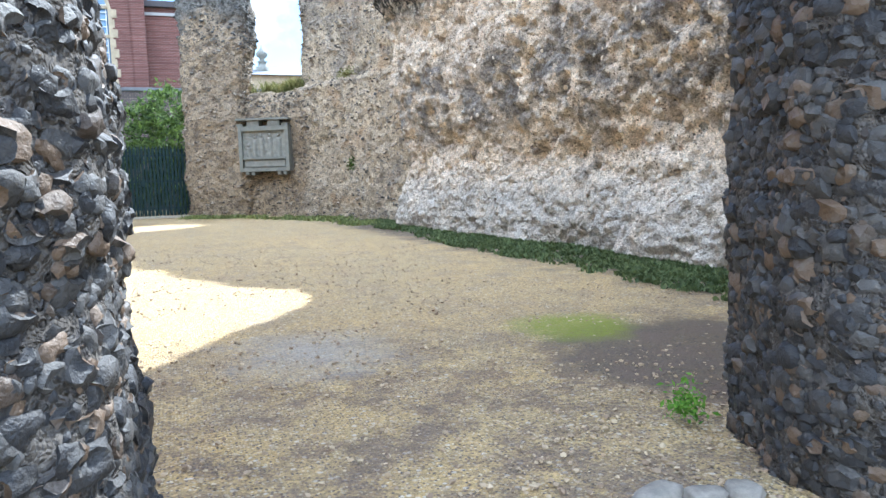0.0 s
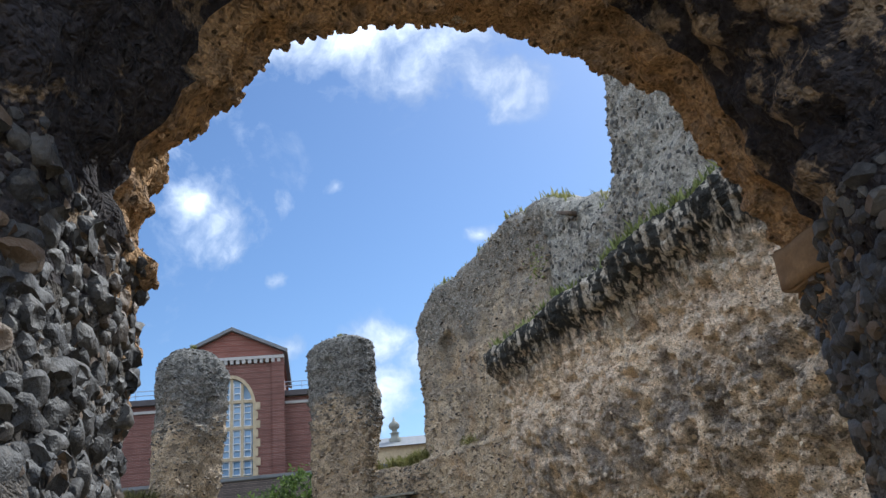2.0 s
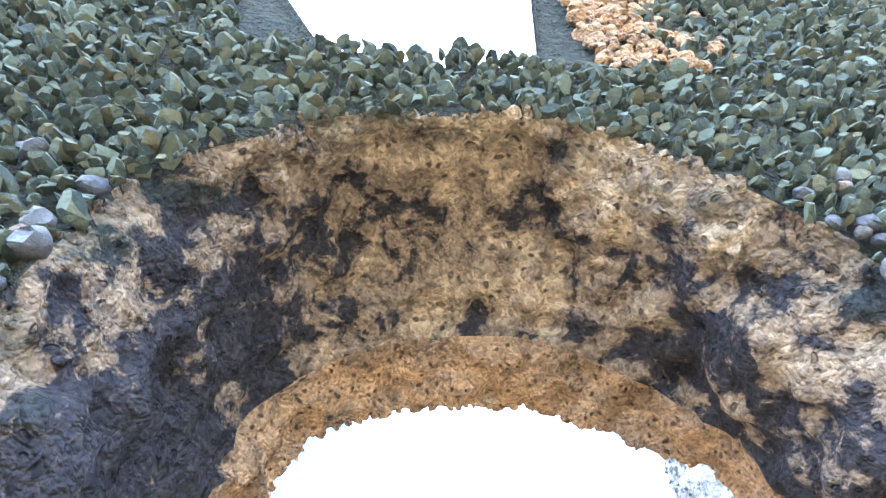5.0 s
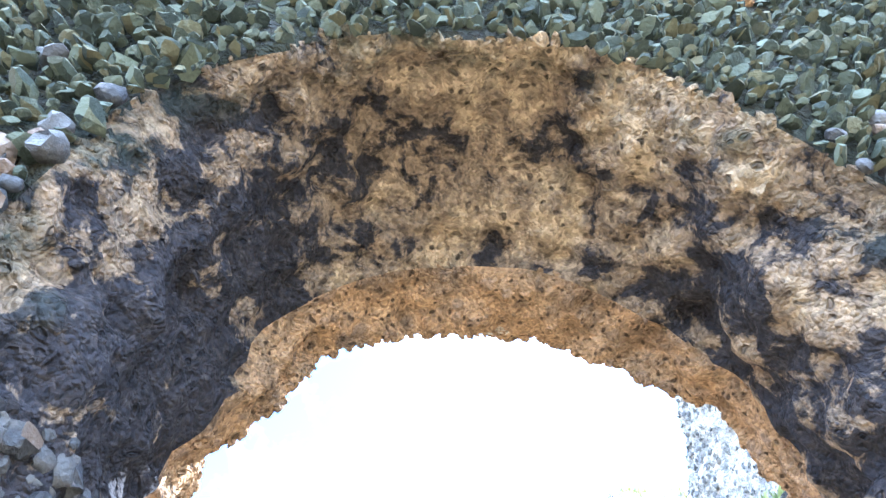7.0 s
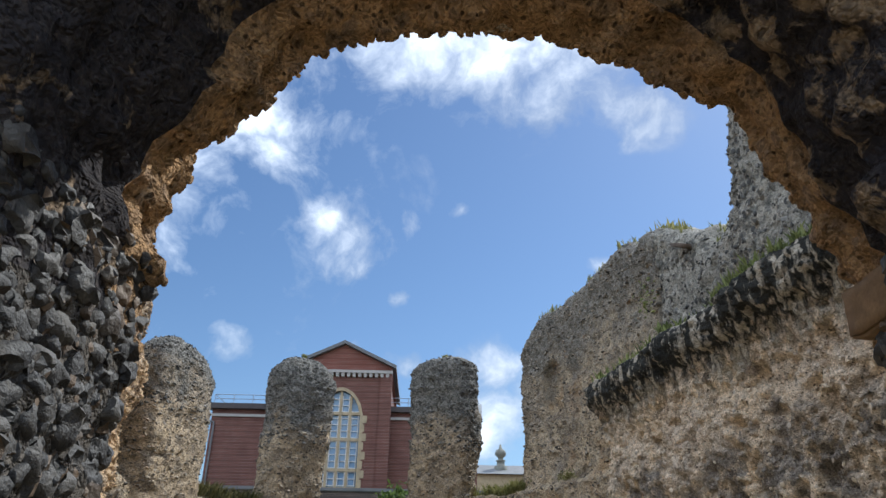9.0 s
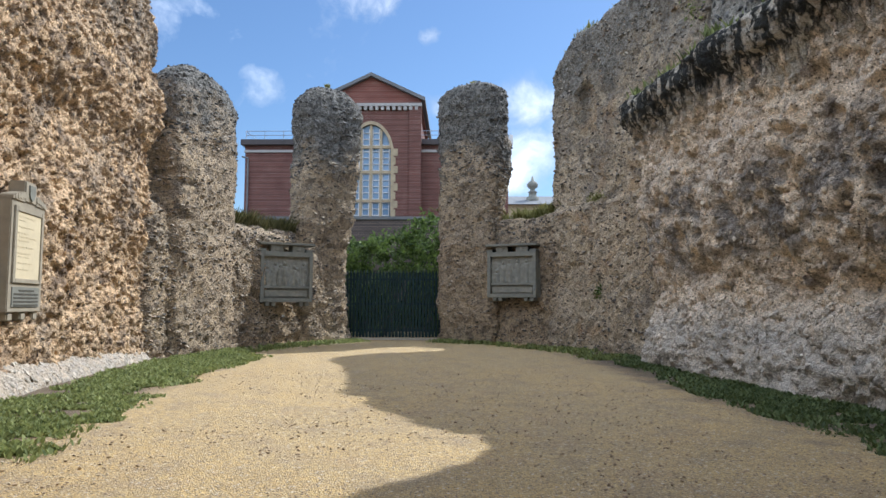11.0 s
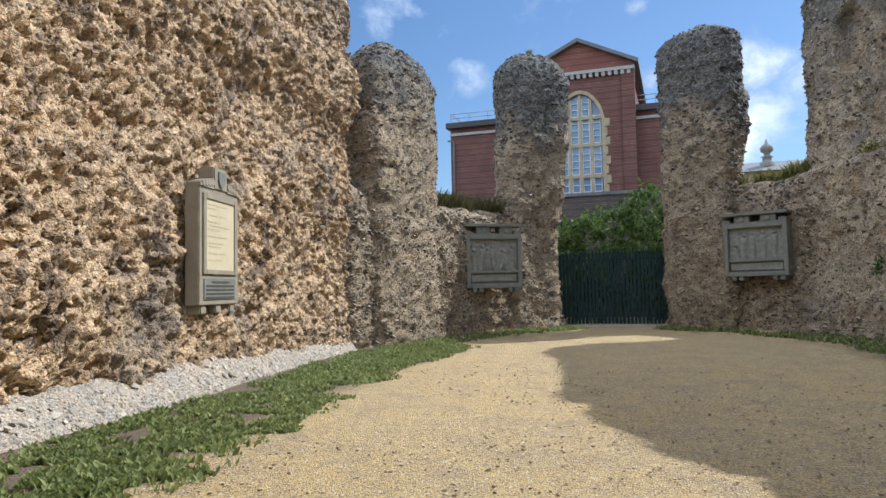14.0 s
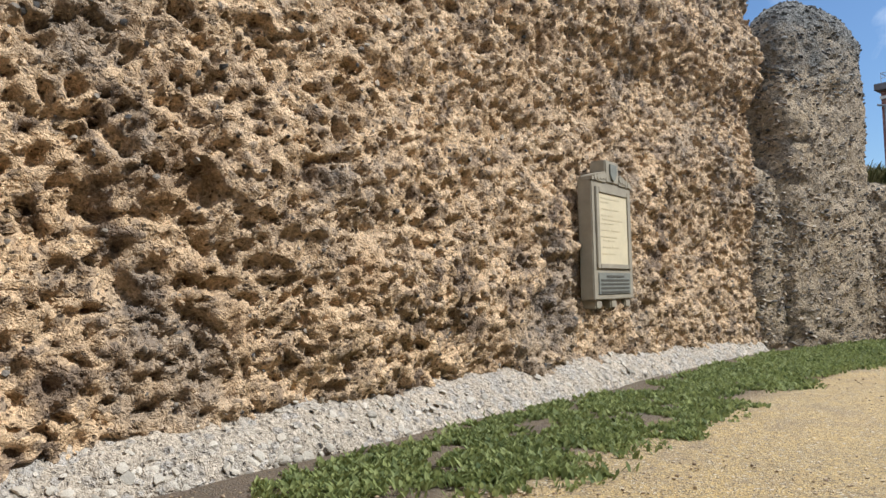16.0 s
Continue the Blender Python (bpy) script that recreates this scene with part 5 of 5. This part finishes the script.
def build_hall():
    """The red brick building with a gabled centre and lower wings."""
    hall = new("brick_building")
    tagged(hall, "red brick institutional building with a gabled centre bay", "building")
    y, cx, half = 27.7, -2.42, 2.75
    z0, spring, rise, wh = 6.42, 10.3, 1.45, 1.14
    arch = arch_outline(wh, z0, spring, rise)
    frame_out = []
    for x, z in arch:
        frame_out.append((x / wh * half if z > z0 else math.copysign(half, x), 12.55 if z > z0 + 0.01 else z0))
    bm = bmesh.new()
    ring_prism(bm, frame_out, arch, 0, 0.5)
    box(bm, -half, half, 0, 0.5, 0, z0)
    box(bm, -half, -half + 0.3, 0.5, 9, 0, 12.55)
    box(bm, half - 0.3, half, 0.5, 9, 0, 12.55)
    part("wall", bm, M_BRICK, hall)
    for sgn in (-1, 1):
        a, b = sorted((sgn * (half - 0.55), sgn * (half + 0.12)))
        part("corner_pier", boxes((a, b, -0.12, 0.3, 0, 13.0), bevel=0.01), M_BRICK, hall)
    bm = bmesh.new()
    tri = [(-half - 0.1, 12.95), (half + 0.1, 12.95), (half + 0.1, 13.15), (0, 14.5), (-half - 0.1, 13.15)]
    f = bm.faces.new([bm.verts.new((px, -0.02, pz)) for px, pz in tri])
    g = bmesh.ops.extrude_face_region(bm, geom=[f])
    for v in [e for e in g["geom"] if isinstance(e, bmesh.types.BMVert)]:
        v.co.y = 9
    bmesh.ops.recalc_face_normals(bm, faces=bm.faces[:])
    part("gable", bm, M_BRICK2, hall)
    part("cornice", boxes((-half - 0.15, half + 0.15, -0.2, 0.4, 12.78, 12.95)), M_BAND, hall)
    for k in range(17):
        x = -half + 0.15 + k * (2 * half - 0.3) / 16
        part("dentil", boxes((x - 0.09, x + 0.09, -0.16, 0.2, 12.56, 12.78)), M_BAND, hall)
    for sgn in (-1, 1):
        bm = bmesh.new()
        n = Vector((sgn * -1.45, 0, 1)).normalized()
        a, b = Vector((0, 0, 14.72)), Vector((sgn * (half + 0.35), 0, 13.25))
        vs = [bm.verts.new(p + Vector((0, dy, dz))) for dy in (-0.3, 9.2) for p, dz in ((a, 0), (b, 0), (b, -0.2), (a, -0.2))]
        for q in ((0, 1, 2, 3), (4, 5, 6, 7), (0, 1, 5, 4), (3, 2, 6, 7), (1, 2, 6, 5), (0, 3, 7, 4)):
            bm.faces.new([vs[i] for i in q])
        bmesh.ops.recalc_face_normals(bm, faces=bm.faces[:])
        part("roof", bm, M_SLATE, hall)
    # the great window
    win = part("window", ring_prism(bmesh.new(), [(x * 1.16, spring + (z - spring) * 1.13 if z > spring else z) for x, z in arch], arch, -0.06, 0.25), M_DRESS, hall, "tall window with stone surround and white glazing bars")
    for k in range(8):
        for sgn in (-1, 1):
            a, b = sorted((sgn * wh * 1.1, sgn * (wh * 1.16 + (0.22 if k % 2 else 0.10))))
            part("quoin", boxes((a, b, -0.05, 0.2, z0 + k * 0.5, z0 + k * 0.5 + 0.42), bevel=0.01), M_DRESS, win)
    part("sill", boxes((-wh - 0.3, wh + 0.3, -0.15, 0.3, z0 - 0.18, z0 + 0.003)), M_DRESS, win)

    def head(x):
        u = min(1, abs(x) / wh)
        return spring + rise * (1 - u ** 1.9) ** 0.62

    xs = [-wh, -wh / 2, 0, wh / 2, wh]
    for x in xs[1:-1]:
        part("mullion", boxes((x - 0.07, x + 0.07, 0.02, 0.25, z0, head(x) - 0.02)), M_DRESS, win)
    for z in (7.35, 9.0, 10.45):
        part("transom", boxes((-wh, wh, 0.03, 0.24, z - 0.08, z + 0.08)), M_DRESS, win)
    bm = bmesh.new()
    ring = [bm.verts.new((x, 0.2, z)) for x, z in arch]
    bm.faces.new(ring)
    part("pane", bm, M_GLASS, win)
    levels = [z0, 7.35, 9.0, 10.45, 11.75]
    for i in range(4):
        a, b = xs[i] + 0.07, xs[i + 1] - 0.07
        for j in range(4):
            lo, hi = levels[j] + 0.08, levels[j + 1] - 0.08
            hi = min(hi, min(head(a), head(b)) - 0.05) if j == 3 else hi
            for x in (a + 0.03, b - 0.03):
                part("glazing_bar", boxes((x - 0.022, x + 0.022, 0.10, 0.19, lo, hi)), M_WHITE, win)
            z = lo + 0.03
            while z < hi:
                part("glazing_bar", boxes((a, b, 0.105, 0.185, z - 0.02, z + 0.02)), M_WHITE, win)
                z += 0.36
    # wings
    for a, b, name in ((-7.4, -half, "wing"), (half, 7.85, "wing")):
        wing = part(name, boxes((a, b, 0.6, 9, 0, 10.72)), M_BRICK, hall)
        part("band", boxes((a - 0.03, b, 0.5, 0.62, 10.25, 10.40)), M_BAND, wing, "white stone band")
        part("parapet", boxes((a - 0.2, b, 0.3, 9.1, 10.66, 10.98), bevel=0.02), M_PARAPET, wing)
        bm = bmesh.new()
        for z in (11.3, 11.55):
            tube(bm, (a, 0.7, z), (b, 0.7, z), 0.022, 6)
        tube(bm, (a, 0.7, 11.55), (a, 8, 11.55), 0.022, 6)
        k = 0
        while a + k * 1.1 < b:
            tube(bm, (a + k * 1.1, 0.7, 10.9), (a + k * 1.1, 0.7, 11.55), 0.022, 6)
            k += 1
        part("guard_rail", bm, M_RAIL, wing, "galvanised roof guard rail")
    bm = bmesh.new()
    tube(bm, (-7.2, 0.5, 0), (-7.2, 0.5, 9.9), 0.05, 8)
    tube(bm, (-7.2, 0.5, 9.9), (-7.55, 0.5, 10.0), 0.05, 8)
    part("drainpipe", bm, M_SLATE, hall)
    mast = part("antenna", tube(bmesh.new(), (8.0, 0.8, 9.3), (8.0, 0.8, 11.4), 0.03, 6), M_RAIL, hall, "small grey aerial mast")
    part("aerial_panel", boxes((7.93, 8.15, 0.62, 0.74, 10.7, 11.3), bevel=0.02), M_WHITE, mast)
    part("bracket", boxes((7.6, 8.05, 0.75, 0.85, 9.9, 9.98)), M_RAIL, mast)
    hall.matrix_world = pose(cx, y, 0) @ Matrix.Scale(0.96, 4)


build_hall()


def build_far_building():
    far = new("far_building")
    tagged(far, "distant building with a grey slate roof and stone finial", "building")
    part("wall", boxes((-7, 14, 0, 12, 0, 13.3)), M_DRESS, far)
    bm = bmesh.new()
    vs = [bm.verts.new(p) for p in ((-7.6, -0.6, 13.3), (14.6, -0.6, 13.3), (14.6, 12.6, 13.3), (-7.6, 12.6, 13.3), (-5, 4, 14.9), (12, 4, 14.9), (12, 8, 14.9), (-5, 8, 14.9))]
    for q in ((0, 1, 5, 4), (1, 2, 6, 5), (2, 3, 7, 6), (3, 0, 4, 7), (4, 5, 6, 7)):
        bm.faces.new([vs[i] for i in q])
    part("roof", bm, M_SLATE, far)
    bm = bmesh.new()
    profile = [(0.75, 0), (0.75, 0.5), (0.5, 0.6), (0.45, 1.0), (0.62, 1.1), (0.3, 1.25), (0.3, 1.45), (0.6, 1.7), (0.68, 2.0), (0.5, 2.3), (0.2, 2.5), (0.08, 3.0), (0.0, 3.1)]
    rings = [[bm.verts.new((r * math.cos(k * math.pi / 6), r * math.sin(k * math.pi / 6), z)) for k in range(12)] for r, z in profile[:-1]]
    for a, b in zip(rings, rings[1:]):
        for k in range(12):
            bm.faces.new((a[k], a[(k + 1) % 12], b[(k + 1) % 12], b[k]))
    bm.faces.new(rings[-1])
    ob = part("finial", bm, M_PANEL, far, "stone urn finial", True)
    ob.matrix_basis = Matrix.Translation((0.0, 2.0, 14.0))
    far.matrix_world = pose(9.7, 56.7, 0) @ Matrix.Scale(0.825, 4)


build_far_building()


# ---- plants ----
def strip_spots(path, width, count, patch, seed, low=0.0):
    """Spots in patches along a strip beside a line on the ground."""
    line, s = resample(path, 0.1)
    i = rng.integers(0, len(line) - 1, count)
    tang = line[i + 1] - line[i]
    tang /= np.linalg.norm(tang, axis=1)[:, None]
    side = np.stack([tang[:, 1], -tang[:, 0]], 1)
    x = line[i] + side * (np.clip(rng.normal(0.5, 0.27, count), -0.1, 1.25) * width)[:, None] + rng.normal(0, 0.05, (count, 2))
    p = np.stack([x[:, 0], x[:, 1], ground_height(x[:, 0], x[:, 1])], 1)
    keep = fbm(p * (1, 1, 0), patch, 4, seed) > low + rng.uniform(-0.7, 0.7, count)
    p = p[keep]
    return np.concatenate([p, rng.uniform(0.6, 1.3, (len(p), 1))], 1)


def bed_spots(rows, count, seed):
    """Spots over a bed whose two edges are given along y, thinning raggedly at the rim."""
    rows = np.array(rows)
    y = rng.uniform(rows[0, 0], rows[-1, 0], count)
    lo, hi = np.interp(y, rows[:, 0], rows[:, 1]), np.interp(y, rows[:, 0], rows[:, 2])
    width = (rows[:, 2] - rows[:, 1]).max()
    x = lo - 0.2 + rng.random(count) * (width + 0.4)
    p = np.stack([x, y, ground_height(x, y)], 1)
    rag = 0.34 * fbm(p * (1, 1, 0), 1.6, 3, seed) + 0.10 * fbm(p * (1, 1, 0), 6.0, 2, seed + 1) + rng.normal(0, 0.17, count)
    thin = fbm(p * (1, 1, 0), 3.2, 3, seed + 2) > -0.30 - 0.3 * rng.random(count)
    ok = (x - lo + rag > 0) & (hi - x + rag > 0) & (hi - lo > 0.12) & thin
    p = p[ok]
    return np.concatenate([p, rng.uniform(0.6, 1.3, (len(p), 1))], 1)


def build_grass():
    left = bed_spots([(-5.2, -3.2, -3.05), (-4.2, -3.36, -2.5), (-2.9, -3.7, -1.85), (0, -4.25, -2.2), (0.9, -3.7, -2.65), (1.25, -3.75, -3.15), (1.7, -4.15, -3.0), (2.7, -4.3, -2.7), (4.6, -4.65, -2.95), (7, -4.9, -2.82), (9, -4.7, -2.85)], 34000, 301)
    ob = blades("grass", left, M_GRASS, rng, 0.065, 0.026, 0.9, 3)
    tagged(ob, "low green clover and grass along the sunlit wall foot", "grass", kind="stuff")
    right = bed_spots([(-7.5, 6.9, 8.5), (0.2, 6.5, 8.2), (1.5, 6.35, 8.0), (4, 6.4, 7.7), (7.9, 6.3, 7.2), (9.5, 6.5, 7.0)], 26000, 305)
    ob = blades("grass", right, M_SHADE_GREEN, rng, 0.065, 0.026, 0.9, 3)
    tagged(ob, "low weeds and ivy along the wall foot, coloured darker for shade", "grass", kind="stuff")
    apse = np.concatenate([strip_spots([(-4.6, 8), (-4.3, 11), (-3.2, 13.2), (-1.8, 15.9)], 0.9, 3500, 0.8, 309, -0.1), strip_spots([(1.9, 15.9), (4.6, 13.6), (6.2, 11), (6.7, 8)], 0.9, 3500, 0.8, 311, -0.1)])
    ob = blades("grass", apse, M_GRASS, rng, 0.10, 0.03, 0.7, 4)
    tagged(ob, "patchy weeds along the foot of the apse wall", "grass", kind="stuff")


build_grass()


def top_tufts(face, count, mat, height, label, back=0.8, keep=None, width=0.025):
    """Grass and weeds rooted along a wall's broken top."""
    i = rng.integers(0, face.shape[0], count)
    p = face[i, -1].copy()
    inward = face[i, face.shape[1] // 2] - p
    ways = face_ways(face)[i, face.shape[1] // 2]
    p[:, :2] -= ways[:, :2] * (rng.random(count) * back)[:, None]
    p[:, 2] -= 0.02
    if keep is not None:
        p = p[keep(p)]
    ok = fbm(p, 0.9, 3, count) > rng.uniform(-0.5, 0.4, len(p))
    p = p[ok]
    ob = blades("grass_tuft", np.concatenate([p, rng.uniform(0.5, 1.4, (len(p), 1))], 1), mat, rng, height, width, 0.6, 4)
    tagged(ob, label, "weeds", kind="stuff")


top_tufts(apse_s_face, 2600, M_DRY, 0.36, "yellow-green grass growing on the low wall top", keep=lambda p: p[:, 0] > 3.6, width=0.014)
top_tufts(apse_n_face, 5200, M_WEED, 0.4, "dark green weeds growing on the low wall top", keep=lambda p: (p[:, 1] > 11.6) & (p[:, 1] < 14.9), width=0.014)
top_tufts(apse_n_face, 500, M_DRY, 0.3, "dry weeds growing in the window gap", keep=lambda p: (p[:, 1] < 8.9))
top_tufts(south_face, 2600, M_GRASS, 0.22, "grass growing along the broken ledge", 1.0)
top_tufts(upper_face, 500, M_DRY, 0.22, "thin grass on the ragged wall top", 0.5)
top_tufts(tall_face, 400, M_DRY, 0.25, "thin grass on the tall wall top", 0.6)
for pier_face, z in ((pier_b_face, 9.3), (pier_c_face, 9.7)):
    k = 60
    a = rng.integers(0, 96, k)
    p = pier_face[a, -1] * 0.6 + pier_face[:, -1].mean(0) * 0.4
    p[:, 2] -= 0.04
    tagged(blades("grass_tuft", np.concatenate([p, np.ones((k, 1))], 1), M_DRY, rng, 0.2, 0.02, 0.6, 3), "dry grass on the pier top", "weeds", kind="stuff")


def build_shrub(name, centre, spread, count, size, label, mat):
    pts = np.array(centre) + rng.normal(0, 1, (count, 3)) * spread
    pts = pts[pts[:, 2] > 0.03]
    ob = leaves(name, pts, mat, rng, size)
    tagged(ob, label, "plant", kind="stuff")


build_shrub("fern", (3.83, -7.95, 0.11), (0.055, 0.055, 0.06), 280, 0.022, "small bright green fern at the doorway foot", M_FERN)
build_shrub("wall_plant", (6.7, 11.5, 1.8), (0.08, 0.12, 0.12), 220, 0.05, "dark green plant rooted in the flint wall", M_LEAF)
build_shrub("wall_plant", (6.72, 12.0, 4.78), (0.12, 0.35, 0.07), 420, 0.05, "dry weeds rooted on a ledge of the tall wall", M_DRY)
build_shrub("wall_plant", (8.1, 6.6, 8.6), (0.1, 0.3, 0.25), 260, 0.06, "small green plant rooted high in the wall", M_GRASS)


def broken_timber():
    """A stub of old lintel left in the broken wall top."""
    bm = boxes((-0.42, 0.42, -0.10, 0.10, -0.055, 0.055), bevel=0.015)
    bmesh.ops.subdivide_edges(bm, edges=bm.edges[:], cuts=2, use_grid_fill=True)
    for v in bm.verts:
        v.co += Vector(noise.noise_vector(v.co * 5.0)) * 0.03
    ob = part("lintel_stub", bm, M_BARK, None, "", True)
    tagged(ob, "broken reddish-brown lintel stub in the wall top", "lintel")
    ob.matrix_world = pose(8.15, 4.0, 9.05, 0, -28, 92)


broken_timber()
